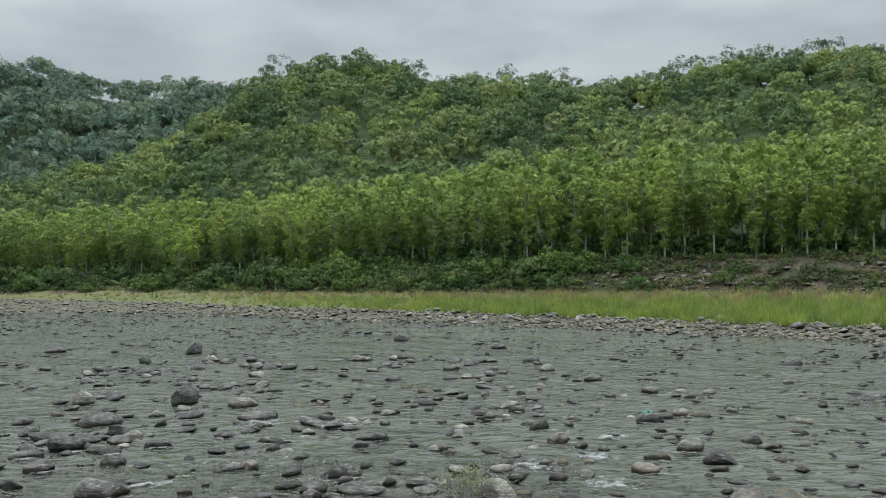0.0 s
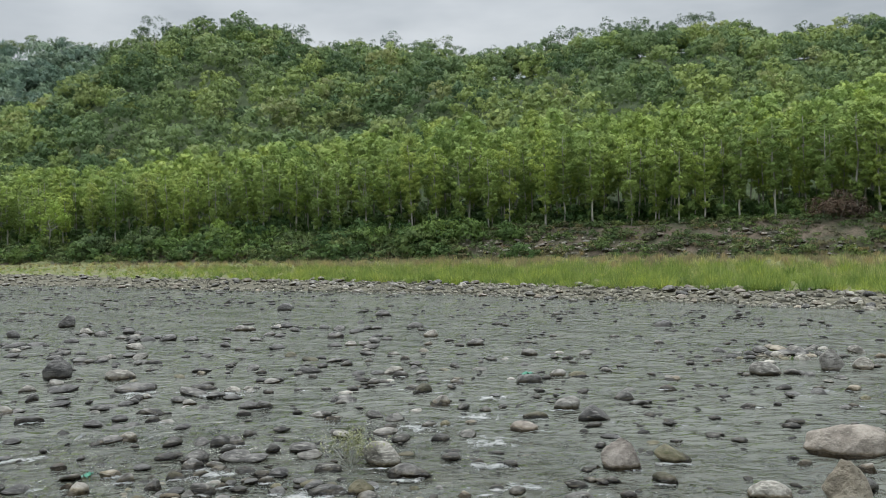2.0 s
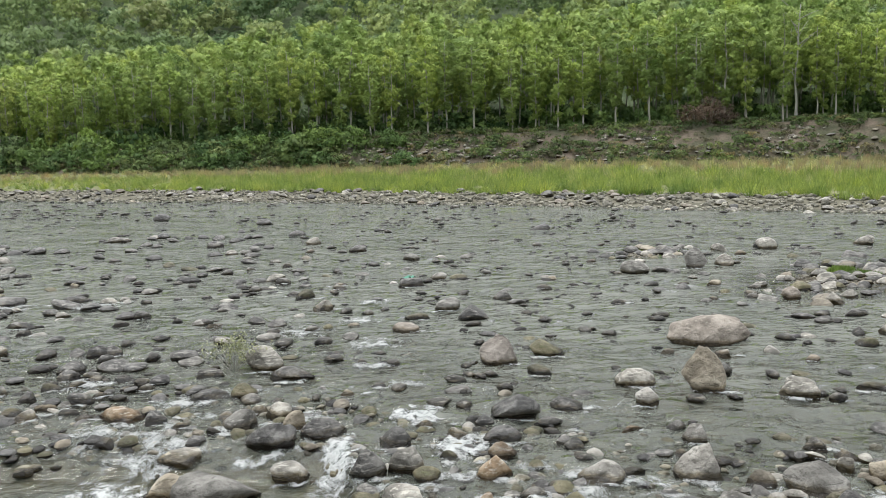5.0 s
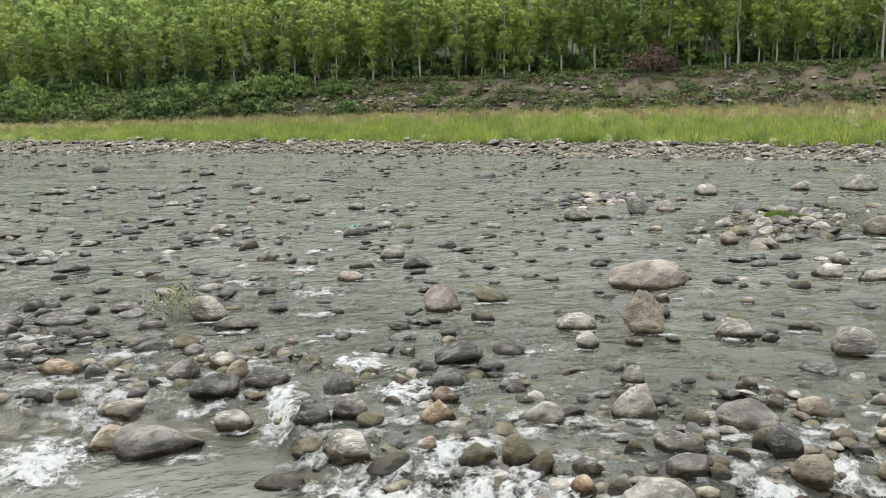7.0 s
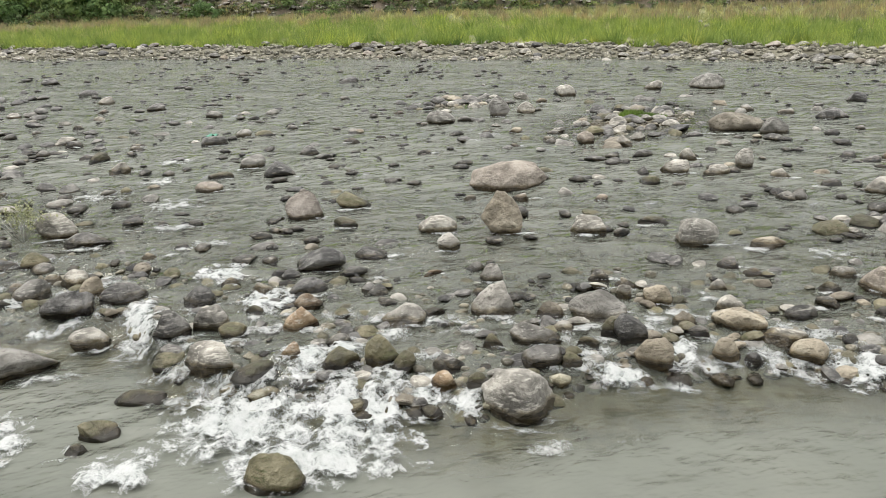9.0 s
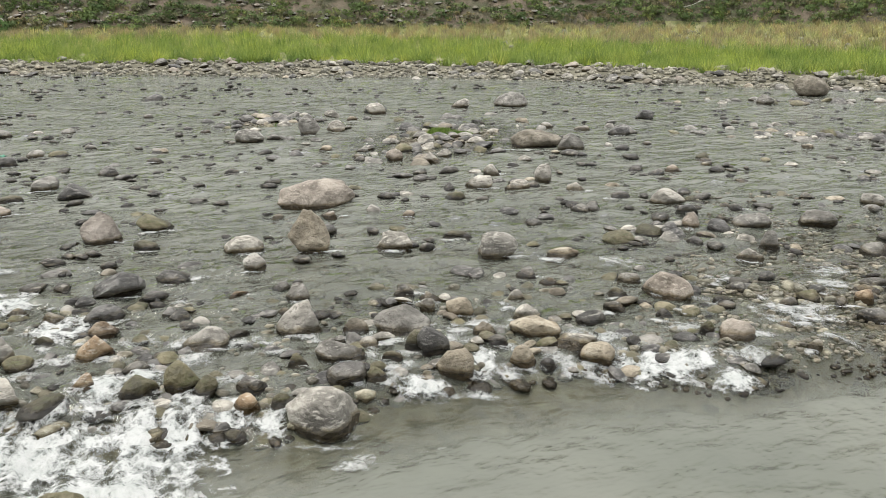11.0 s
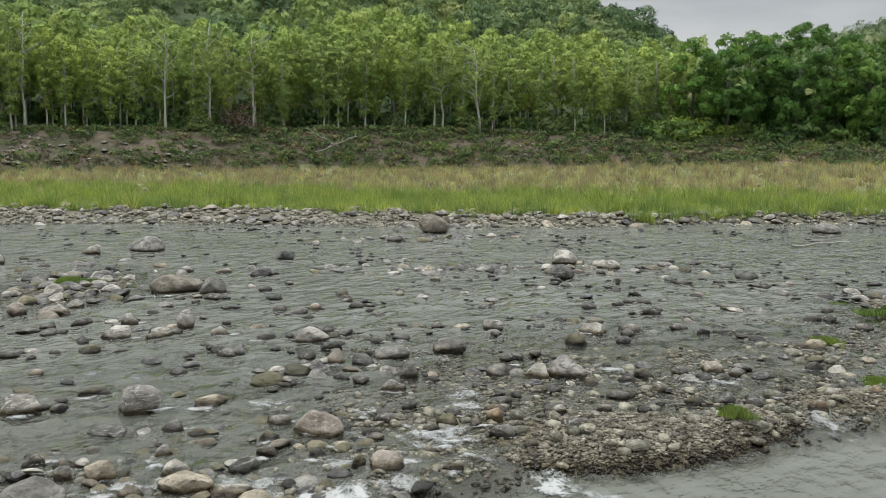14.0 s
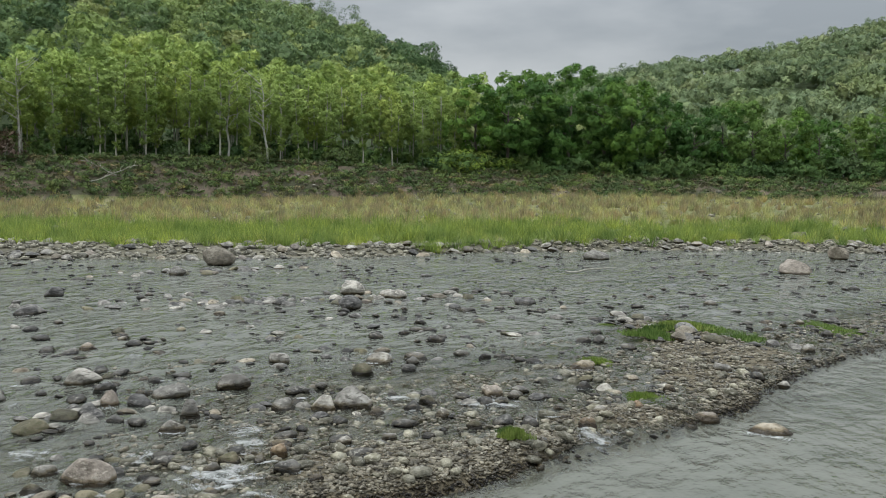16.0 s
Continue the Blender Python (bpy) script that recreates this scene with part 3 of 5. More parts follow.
water = new("river_water", bulk_mesh("river_water", np.stack([X, Y, Z], -1).reshape(-1, 3), quads[keep], water_mat, None, True))
water.data.attributes.new("depth", "FLOAT", "POINT").data.foreach_set("value", (Z - ground_height(X, Y)).clip(0, 2).astype(np.float32).ravel())
tagged(water, "shallow grey-green river water with small ripples", "water", kind="structure")

# ---- foam: froth below the weir, along it and behind stones ----
FOAM = [(2.28, 8.69, 1.1, 1.1, 0.16), (3.44, 8.16, 0.82, 1, 0.16), (2.69, 7.53, 1.2, 0.64, 0.15), (0.877, 8.25, 0.52, 0.48, 0.1), (3.36, 9.46, 0.59, 0.35, 0.1), (3.75, 9.32, 0.28, 0.53, 0.1), (4.16, 8.08, 0.32, 0.44, 0.1), (4.55, 7.72, 0.28, 0.25, 0.08), (1.75, 11.9, 0.24, 1.1, 0.07), (-0.391, 9.68, 0.59, 0.74, 0.08), (3.42, 11.7, 0.49, 0.62, 0.08), (6.48, 7.41, 0.33, 0.32, 0.07), (7.41, 7.44, 0.2, 0.44, 0.08), (9.38, 5.83, 0.44, 0.48, 0.07), (8.96, 6.15, 0.44, 0.43, 0.07), (9.59, 5.18, 0.32, 0.33, 0.06), (11.7, 3.8, 0.42, 0.42, 0.06), (-1.49, 11.7, 0.73, 1.1, 0.12), (3.2, 13.3, 0.5, 0.61, 0.08), (1.63, 12.1, 0.24, 0.73, 0.08)]
THIN_FOAM = [(1.52, 11.5, 0.38, 0.74, 0.04), (3.14, 13.3, 0.54, 0.46, 0.04), (6.34, 7.89, 0.24, 0.34, 0.06), (7.5, 7.05, 0.43, 0.2, 0.05), (8.28, 6.7, 0.5, 0.25, 0.05), (8.96, 7.18, 0.39, 0.3, 0.05), (-0.597, 13.1, 0.49, 0.39, 0.04), (-0.533, 15.3, 0.65, 0.7, 0.03), (5.19, 9.7, 0.45, 0.25, 0.04), (4.93, 6.59, 0.26, 0.24, 0.01), (8.87, 7.17, 0.27, 0.42, 0.05), (12.4, 7.4, 0.42, 0.35, 0.04), (11.9, 5.74, 0.64, 0.66, 0.04), (11.7, 3.13, 0.48, 0.24, 0.04), (14.2, 6.59, 0.39, 0.46, 0.04), (11.9, 9.17, 0.54, 0.31, 0.03), (-1.02, 13.1, 0.7, 0.65, 0.06), (-1.78, 14, 0.64, 0.59, 0.05), (-2.29, 17.1, 0.57, 0.51, 0.04), (3.38, 15.2, 0.51, 0.38, 0.04)]
FOAM_STREAKS = [(-0.784, 13.2, 0.58, 0.79, 0.05), (-3.06, 26, 1.2, 1, 0.03), (3.56, 21.2, 0.69, 0.63, 0.03), (3.38, 18.6, 0.8, 0.72, 0.02), (12.1, 6.01, 0.64, 0.59, 0.05), (13.5, 6.27, 0.42, 0.58, 0.05), (17.4, 4.81, 0.63, 0.42, 0.03), (17.6, 2.97, 0.85, 0.59, 0.03), (16.2, 0.681, 0.45, 0.46, 0.04), (-5.45, 26.4, 0.75, 0.79, 0.03), (2.07, 20.4, 0.77, 0.71, 0.03), (4.33, 23.6, 0.67, 0.47, 0.03), (-6.22, 19.1, 0.66, 0.37, 0.03), (0.525, 15.6, 0.75, 0.34, 0.03), (3.03, 16.7, 0.72, 0.4, 0.03), (3.28, 11.7, 0.49, 0.37, 0.05), (1.59, 13.8, 0.41, 0.31, 0.03)]


def foam_sheet(x, y, la, lb, high):
    n, m = max(8, int(la / 0.035)), max(6, int(lb / 0.035))
    u, v = np.meshgrid(np.linspace(-1, 1, n), np.linspace(-1, 1, m), indexing="ij")
    t = math.atan2(x, y)
    px, py = x + u * la * math.cos(t) + v * lb * math.sin(t), y - u * la * math.sin(t) + v * lb * math.cos(t)
    px, py = px + 0.06 * rough(py, px, 0.21), py + 0.06 * rough(px, py, 0.18)
    pz = water_level(px, py) + 0.028 + high * (0.6 * rough(px, py, 0.32, 2) + 0.4 * rough(px, py, 0.13, 4) + 0.35) * (1 - 0.7 * (u * u + v * v).clip(0, 1))
    idx = np.arange(n * m).reshape(n, m)
    q = np.stack([idx[:-1, :-1], idx[1:, :-1], idx[1:, 1:], idx[:-1, 1:]], -1).reshape(-1, 4)
    ragged = 1.0 + 0.35 * rough(px, py, 0.25, 9) - np.sqrt(u * u + v * v)
    q = q[ragged.ravel()[q].mean(1) > 0.05]
    return np.stack([px, py, pz], -1).reshape(-1, 3), q, np.clip(0.95 * ragged - 0.05, 0, 0.9).ravel()


def foam_object(name, sheets, mat, label):
    vs, qs, ts, n = [], [], [], 0
    for v, q, k in sheets:
        vs.append(v)
        qs.append(q + n)
        ts.append(k)
        n += len(v)
    me = bulk_mesh(name, np.concatenate(vs), np.concatenate(qs), mat, None, True)
    me.attributes.new("thickness", "FLOAT", "POINT").data.foreach_set("value", np.concatenate(ts).astype(np.float32))
    return tagged(new(name, me), label, "foam", kind="stuff")


trickles = []
for b in np.arange(-10, 68, 0.8):
    if rng.uniform() < 0.8:
        k = float(along(b, WEIR)) + rng.uniform(-0.4, 2.2)
        trickles.append(foam_sheet(k * math.sin(radians(b)), k * math.cos(radians(b)), rng.uniform(0.12, 0.5), rng.uniform(0.1, 0.35), 0.05))
foam_object("cascade_foam", trickles, foam_thin, "white water spilling between the stones of the rapids")
for row in FOAM:
    foam_object("foam", [foam_sheet(*row)], foam_thick, "thick white froth on fast water among stones")
for row in THIN_FOAM + FOAM_STREAKS:
    foam_object("foam", [foam_sheet(*row)], foam_thin, "thin white foam streaks on running water")


# ---- stones ----
def stone_shape(seed, detail, cuts=5, lumps=0.16):
    """A water-worn stone of size 1: a ball with some flat sides, lumps and a soft edge."""
    r = random.Random(seed)
    bm = bmesh.new()
    bmesh.ops.create_icosphere(bm, subdivisions=detail, radius=1.0)
    planes = []
    for _ in range(cuts):
        n = Vector((r.gauss(0, 1), r.gauss(0, 1), r.gauss(0, 0.95))).normalized()
        planes.append((n, r.uniform(0.42, 0.8)))
    off = Vector((r.uniform(-50, 50), r.uniform(-50, 50), r.uniform(-50, 50)))
    for v in bm.verts:
        p = v.co.copy()
        for n, d in planes:
            over = p.dot(n) - d
            if over > 0:
                p -= n * over * 0.93
        p *= 1 + lumps * noise.noise(p * 1.4 + off) + lumps * 0.5 * noise.noise(p * 4.2 + off) + lumps * 0.22 * noise.noise(p * 9.5 + off)
        v.co = p
    taper = r.uniform(0.0, 0.25)
    skew = r.uniform(-0.25, 0.25)
    for v in bm.verts:
        k = 1 - taper * max(v.co.z, 0)
        v.co.x, v.co.y = v.co.x * k + skew * max(v.co.z, 0), v.co.y * k
    lo = [min(v.co[i] for v in bm.verts) for i in range(3)]
    hi = [max(v.co[i] for v in bm.verts) for i in range(3)]
    for v in bm.verts:
        p = Vector(((v.co[i] - lo[i]) / (hi[i] - lo[i]) * 2 - 1 for i in range(3)))
        v.co = p.lerp(p.normalized(), 0.18)
    return bm


def as_arrays(bm):
    bm.verts.ensure_lookup_table()
    v = np.array([x.co for x in bm.verts])
    f = np.array([[x.index for x in face.verts] for face in bm.faces])
    bm.free()
    return v, f


KINDS = [("boulder", "smooth grey river boulder in shallow water"), ("boulder", "dark wet stone in shallow river water"), ("boulder", "tan brown water-worn boulder in the river"),
         ("boulder", "pale whitish boulder with streaks in the river"), ("boulder", "pinkish grey rounded boulder in the river"), ("boulder", "rusty orange stone in running water"),
         ("boulder", "olive brown algae-covered stone in running water")]
# the boulders that stand out, place by place: x, y, width, height above the water, kind of stone
# at the head of the near pool
POOL_BOULDERS = [(5.07, 7.41, 0.83, 0.46, 0), (-0.01, 11.71, 1.19, 0.36, 3), (-0.67, 12.02, 0.59, 0.3, 2), (-0.51, 12.89, 0.63, 0.16, 0), (1.01, 12.04, 0.54, 0.23, 0), (0.82, 12.91, 0.73, 0.34, 1), (0.4, 13.7, 0.54, 0.29, 0), (1.02, 14.07, 0.43, 0.24, 0), (1.21, 13.36, 0.38, 0.31, 2), (1.61, 13, 0.69, 0.25, 1), (1.96, 11.07, 0.49, 0.38, 1), (2.5, 11.11, 0.51, 0.34, 0), (2.67, 10.69, 0.37, 0.18, 6), (2.55, 12.14, 0.49, 0.27, 1), (2.22, 10.06, 0.62, 0.3, 0), (2.68, 9.52, 0.67, 0.16, 6), (2.22, 7.3, 0.6, 0.34, 6), (0.81, 9.24, 0.43, 0.19, 6), (0.52, 8.99, 0.3, 0.1, 6), (1.35, 9.93, 0.6, 0.14, 6)]
# along the rapids
RAPID_BOULDERS = [(3.52, 10.53, 0.52, 0.3, 5), (3.13, 9.65, 0.29, 0.19, 5), (3.61, 9.15, 0.47, 0.22, 6), (4.07, 8.97, 0.44, 0.33, 6), (4.21, 8.64, 0.3, 0.24, 6), (4.82, 9.99, 0.6, 0.26, 0), (4.7, 8.41, 0.4, 0.17, 1), (6.05, 9.7, 0.62, 0.45, 3), (5.45, 8.65, 0.29, 0.17, 6), (6.01, 8.57, 0.64, 0.26, 0), (5.73, 8, 0.5, 0.2, 1), (6.64, 9.2, 0.38, 0.2, 2), (7.19, 8.85, 0.77, 0.33, 3), (7.92, 9.26, 0.22, 0.22, 3), (8.17, 8.82, 0.4, 0.27, 2), (7.03, 7.96, 0.42, 0.36, 1), (6.96, 8.21, 0.32, 0.25, 6), (6.99, 7.46, 0.47, 0.34, 2), (4.48, 8.12, 0.29, 0.19, 5), (4.8, 7.9, 0.26, 0.16, 6)]
# beside and behind the rapids
RAPID_STONES = [(7.97, 8.02, 0.33, 0.19, 2), (8.52, 7.62, 0.7, 0.24, 2), (7.84, 7.13, 0.33, 0.27, 2), (8.68, 7.07, 0.61, 0.18, 0), (8.7, 6.66, 0.46, 0.26, 2), (8.08, 10.06, 0.33, 0.18, 0), (6.66, 10.85, 0.35, 0.29, 3), (4.1, 11.87, 0.58, 0.21, 1), (4.66, 12.87, 0.77, 0.35, 1), (5.54, 12.91, 0.54, 0.22, 1), (6.05, 7.82, 0.27, 0.17, 6), (6.47, 8.07, 0.28, 0.14, 6), (5.27, 10.04, 0.35, 0.1, 6), (7.86, 7.64, 0.28, 0.13, 1), (8.06, 6.91, 0.2, 0.14, 1)]
# in the riffle
RIFFLE_BOULDERS = [(6.89, 12.71, 0.38, 0.29, 3), (7.25, 13.86, 0.71, 0.32, 0), (9.52, 12.33, 0.65, 0.33, 0), (10.62, 10.77, 0.7, 0.45, 0), (8.19, 13.16, 0.72, 0.77, 2), (10.28, 16.45, 1.64, 0.56, 4), (5.49, 16.2, 0.77, 0.55, 4), (6.61, 16.47, 0.71, 0.31, 6), (5.91, 15.09, 0.45, 0.19, 6), (10.91, 12.25, 0.56, 0.13, 6), (1.01, 17.32, 0.77, 0.47, 0), (1.48, 16.48, 0.84, 0.22, 1), (6.27, 20.41, 0.82, 0.35, 1), (4.37, 19.69, 0.61, 0.21, 4), (4.92, 20.91, 0.61, 0.17, 6), (14.16, 15.46, 0.64, 0.31, 3), (15.87, 15.05, 0.44, 0.47, 3), (15.71, 13.74, 0.49, 0.21, 3), (12.95, 14.92, 0.51, 0.18, 6), (14.88, 14.8, 0.48, 0.22, 0)]
# smaller ones in the riffle
RIFFLE_STONES = [(-1.45, 14.78, 0.72, 0.23, 5), (-0.05, 15.6, 0.68, 0.15, 1), (-2.11, 19.65, 0.53, 0.22, 1), (-2.67, 17.77, 0.42, 0.2, 1), (-1.6, 17.31, 0.42, 0.12, 1), (5.6, 13.06, 0.56, 0.13, 1), (15.45, 16.45, 0.46, 0.29, 0), (15.41, 18.94, 0.56, 0.29, 3), (14.72, 14.79, 0.48, 0.18, 0), (14.8, 19.9, 0.48, 0.34, 4), (5.96, 21.88, 0.65, 0.32, 0), (5.9, 25.9, 0.84, 0.28, 1)]
# in the shallows by the gravel bars
SHALLOWS_STONES = [(11.25, 7.56, 0.8, 0.38, 4), (15.87, 9.17, 0.75, 0.3, 0), (17.16, 8.49, 0.73, 0.29, 3), (16.26, 11.52, 0.74, 0.35, 3), (14.95, 9.91, 0.35, 0.32, 4), (16.55, 5.51, 0.77, 0.39, 3), (16.09, 5.96, 0.47, 0.29, 0), (20.51, 6.42, 0.63, 0.28, 3), (19.21, 6.35, 0.5, 0.27, 6), (21.26, 5.75, 0.57, 0.18, 0), (13.92, 7.87, 0.46, 0.22, 3), (14.76, 8.06, 0.38, 0.36, 3), (15.84, 6.68, 0.47, 0.23, 0), (19.63, 8.63, 0.52, 0.28, 3), (11.53, 10.06, 0.58, 0.15, 2), (9.22, 8.77, 0.25, 0.19, 0), (10.53, 5.81, 0.48, 0.24, 4), (11.03, 4.99, 0.2, 0.13, 3), (10.31, 6.14, 0.2, 0.19, 6), (13.23, 5.48, 0.27, 0.21, 5)]
# by the far bars
FAR_BOULDERS = [(13.1, 25.5, 0.9, 0.46, 0), (15.4, 25.7, 0.71, 0.68, 3), (16.5, 25.8, 0.61, 0.39, 3), (19.6, 19.2, 1.52, 0.51, 2), (20, 18.1, 0.81, 0.48, 3), (26, 27.4, 1.37, 0.6, 0), (20.2, 28.9, 0.82, 0.44, 0), (24.2, 28.5, 0.76, 0.37, 0), (11.6, 6.78, 0.35, 0.11, 6), (28.3, 10.3, 0.81, 0.49, 1), (31.8, 11.6, 0.91, 0.55, 0), (31.7, 10.1, 0.86, 0.3, 0), (23.2, 19, 0.72, 0.3, 1), (20.4, 29.2, 0.88, 0.35, 1)]
# along the far shore and in the pool below the bars
SHORE_BOULDERS = [(47.6, -5.5, 1.6, 0.72, 4), (51, 4.6, 1.42, 0.52, 3), (18.72, -1.12, 0.61, 0.16, 4), (18.51, -2.35, 0.81, 0.18, 2), (57.8, -8.9, 1.16, 0.8, 2), (21.7, 1.69, 0.6, 0.19, 2), (21.96, -2.31, 0.36, 0.17, 1), (23.6, 19.1, 0.79, 0.31, 1), (27, 21.1, 0.66, 0.37, 1), (34.7, 21, 0.74, 0.41, 0), (14.61, 2.58, 0.23, 0.13, 3), (39.1, 21.5, 1.58, 0.92, 2), (31.5, 9.8, 0.83, 0.33, 0), (31.7, 5, 0.8, 0.28, 1)]
# upstream
UPSTREAM_BOULDERS = [(-9.7, 23, 0.93, 0.45, 1), (-10.3, 26.6, 1.45, 0.37, 1), (-9.34, 20.65, 0.71, 0.25, 1), (-7, 18.27, 1.07, 0.38, 1), (-9.18, 18.98, 0.47, 0.2, 1), (-12.3, 30.6, 0.73, 0.5, 0), (-8.8, 30.4, 0.91, 0.71, 1), (-13.4, 48, 0.84, 0.63, 1), (-6.7, 29.8, 0.93, 0.32, 0), (-5.7, 27.3, 1.2, 0.23, 1), (-4.57, 23.56, 0.7, 0.17, 1), (-8.3, 26.2, 0.36, 0.24, 1), (-7.43, 23.23, 0.69, 0.16, 1), (-7.81, 21.1, 0.59, 0.27, 1), (-9, 25, 0.78, 0.29, 1), (-8.5, 24.3, 0.61, 0.23, 0), (-2.33, 19.62, 0.49, 0.28, 1), (-1.69, 23.64, 0.44, 0.24, 1), (-4.54, 20.69, 0.45, 0.17, 0), (-3.7, 27, 0.84, 0.19, 1)]
# smaller ones upstream
UPSTREAM_STONES = [(-2.7, 18.33, 0.57, 0.23, 1), (2.6, 25, 0.59, 0.27, 6), (2.86, 23.17, 0.58, 0.25, 0), (2.2, 28, 0.56, 0.21, 1), (5.8, 35.1, 0.7, 0.27, 1), (7.2, 31.6, 0.59, 0.25, 0), (15.2, 39.4, 0.98, 0.3, 1), (0.3, 39.3, 0.74, 0.26, 1), (4.4, 38.4, 0.67, 0.31, 3), (7.69, 22.6, 0.51, 0.28, 1), (-2.6, 54.4, 0.89, 0.45, 1), (7, 26.8, 0.54, 0.24, 0), (-8.4, 22.49, 0.56, 0.15, 1), (-10.36, 22.15, 0.83, 0.18, 1), (-14.6, 43.7, 0.55, 0.36, 1), (-4, 43.6, 1.09, 0.28, 0), (-21.7, 50.1, 1.13, 0.28, 1), (3, 48.9, 0.92, 0.33, 1)]
BOULDERS = [(x, y, wide, (0.75 if high > 0.3 * wide else 0.62) * wide, high, kind) for x, y, wide, high, kind in itertools.chain(
    POOL_BOULDERS, RAPID_BOULDERS, RAPID_STONES, RIFFLE_BOULDERS, RIFFLE_STONES, SHALLOWS_STONES, FAR_BOULDERS, SHORE_BOULDERS, UPSTREAM_BOULDERS, UPSTREAM_STONES)]
# the many lesser ones, strewn over the riffle and thickest along the weir
r_ = np.random.default_rng(21)
while len(BOULDERS) < 330:
    b = r_.uniform(-17, 100)
    edge = float(along(b, WEIR))
    d = edge + (r_.uniform(0.45, 4.5) if r_.uniform() < 0.42 else 30 * r_.beta(1.1, 1.9) + 1.5)
    x, y = d * math.sin(radians(b)), d * math.cos(radians(b))
    wide = 0.18 + 0.24 * r_.beta(1.3, 2.4) + 0.005 * d
    if d > float(along(b, WATER_EDGE)) - 1 or any(math.hypot(x - o[0], y - o[1]) < 0.5 * (wide + o[2]) for o in BOULDERS):
        continue
    near = d - edge < 4.5
    kind = int(r_.choice(7, p=(0.27, 0.2, 0.1, 0.13, 0.08, 0.05, 0.17) if near else (0.27, 0.46, 0.06, 0.12, 0.06, 0.01, 0.02)))
    BOULDERS.append((x, y, wide, 0.75 * wide, wide * r_.uniform(0.24, 0.58) if near else wide * r_.uniform(0.18, 0.42), kind))
for n, (x, y, wide, deep, high, kind) in enumerate(BOULDERS):
    bm = stone_shape(n + 900, 4 if wide > 0.55 else 3, 4 + n % 4, 0.17)
    level = max(float(water_level(np.array(x), np.array(y))), float(ground_height(np.array(x), np.array(y))) - 0.05)
    sink = min(0.24, 0.12 + 0.3 * high)
    half = (high + sink) / 2
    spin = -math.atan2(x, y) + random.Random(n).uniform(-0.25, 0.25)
    bmesh.ops.scale(bm, vec=(wide * 0.52, deep * 0.52, half), verts=bm.verts)
    bmesh.ops.translate(bm, vec=(0, 0, high - half), verts=bm.verts)
    ob = part("boulder", bm, STONES[kind])
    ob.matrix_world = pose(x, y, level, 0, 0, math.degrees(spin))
    tagged(ob, KINDS[kind][1], "rock", "river boulders")

STONE_HI = [as_arrays(stone_shape(100 + k, 2, 3 + k % 3, 0.15)) for k in range(10)]
STONE_MID = [as_arrays(stone_shape(250 + k, 1, 3, 0.2)) for k in range(14)]
STONE_LO = [as_arrays(stone_shape(200 + k, 1, 2, 0.12)) for k in range(8)]
placed = np.array([(b[0], b[1], b[2]) for b in BOULDERS])


def free_of(xy, gap=0.55):
    d = np.hypot(xy[:, None, 0] - placed[None, :, 0], xy[:, None, 1] - placed[None, :, 1])
    return (d > placed[None, :, 2] * gap).all(1)


def sector(n, b0, b1, r0, r1, power=1.0):
    """Random places in a sector; power 1 spreads them evenly over the area, less crowds them near."""
    b = np.radians(rng.uniform(b0, b1, n))
    r = (r0 ** (2 * power) + rng.uniform(0, 1, n) * (r1 ** (2 * power) - r0 ** (2 * power))) ** (1 / (2 * power))
    return np.stack([r * np.sin(b), r * np.cos(b)], -1)


def spaced(xy, gap):
    """Thin out places so that no two stand closer than gap."""
    taken, kept = {}, []
    for n, (x, y) in enumerate(xy):
        i, j = int(x // gap), int(y // gap)
        if all(math.hypot(x - a, y - b) > gap for k in (i - 1, i, i + 1) for m in (j - 1, j, j + 1) for a, b in taken.get((k, m), ())):
            taken.setdefault((i, j), []).append((x, y))
            kept.append(n)
    return xy[kept]


def scatter_stones(name, xy, size, base, mat, label, flat=0.55, detail=STONE_LO):
    n = len(xy)
    sz = size[:, None] * np.stack([rng.uniform(0.8, 1.3, n), rng.uniform(0.6, 1.0, n), rng.uniform(0.6, 1.15, n) * flat], -1) * 0.5
    pos = np.column_stack([xy, base])
    v, f = stamp(detail, pos, turns(rng.uniform(0, 6.28, n), rng.normal(0, 0.2, n)), sz, rng.integers(0, len(detail), n))
    return tagged(new(name, bulk_mesh(name, v, f, mat, None, True)), label, "stones", kind="stuff")


# cobbles between the boulders, each on its own
COBBLES = [as_arrays(stone_shape(400 + k, 2, 5 + k % 3)) for k in range(10)]
MIX = [0, 1, 1, 6, 1, 1, 1, 2, 0, 1, 6, 0]
shapes = {}
xy = sector(900, -16, 104, 9, 34, 0.55)
xy = xy[(weir_step(xy[:, 0], xy[:, 1]) > 0.3) & free_of(xy, 0.8)][:380]
rest = xy[190:]
xy = xy[:190]
for n, (x, y) in enumerate(xy):
    k, kind = n % len(COBBLES), MIX[n % len(MIX)]
    if (k, kind) not in shapes:
        shapes[k, kind] = bulk_mesh("cobble", *COBBLES[k], STONES[kind], None, True)
    ob = new("cobble", shapes[k, kind])
    s = 0.09 + 0.13 * rng.beta(1.3, 2.5) + 0.0015 * math.hypot(x, y)
    high = s * rng.uniform(0.42, 0.7)
    z = float(water_level(np.array(x), np.array(y))) + high * rng.uniform(-0.35, 0.25)
    ob.matrix_world = pose(x, y, z, rng.normal(0, 6), rng.normal(0, 6), rng.uniform(0, 360)) @ Matrix.Diagonal((s * rng.uniform(0.9, 1.4), s, high, 1))
    tagged(ob, KINDS[kind][1].replace("boulder", "cobble"), "rock", "river cobbles")

STONE_TONES = ("smooth grey stone", "dark wet stone", "tan brown stone", "pale whitish stone", "pinkish grey stone", "rusty orange stone", "olive brown mossy stone")


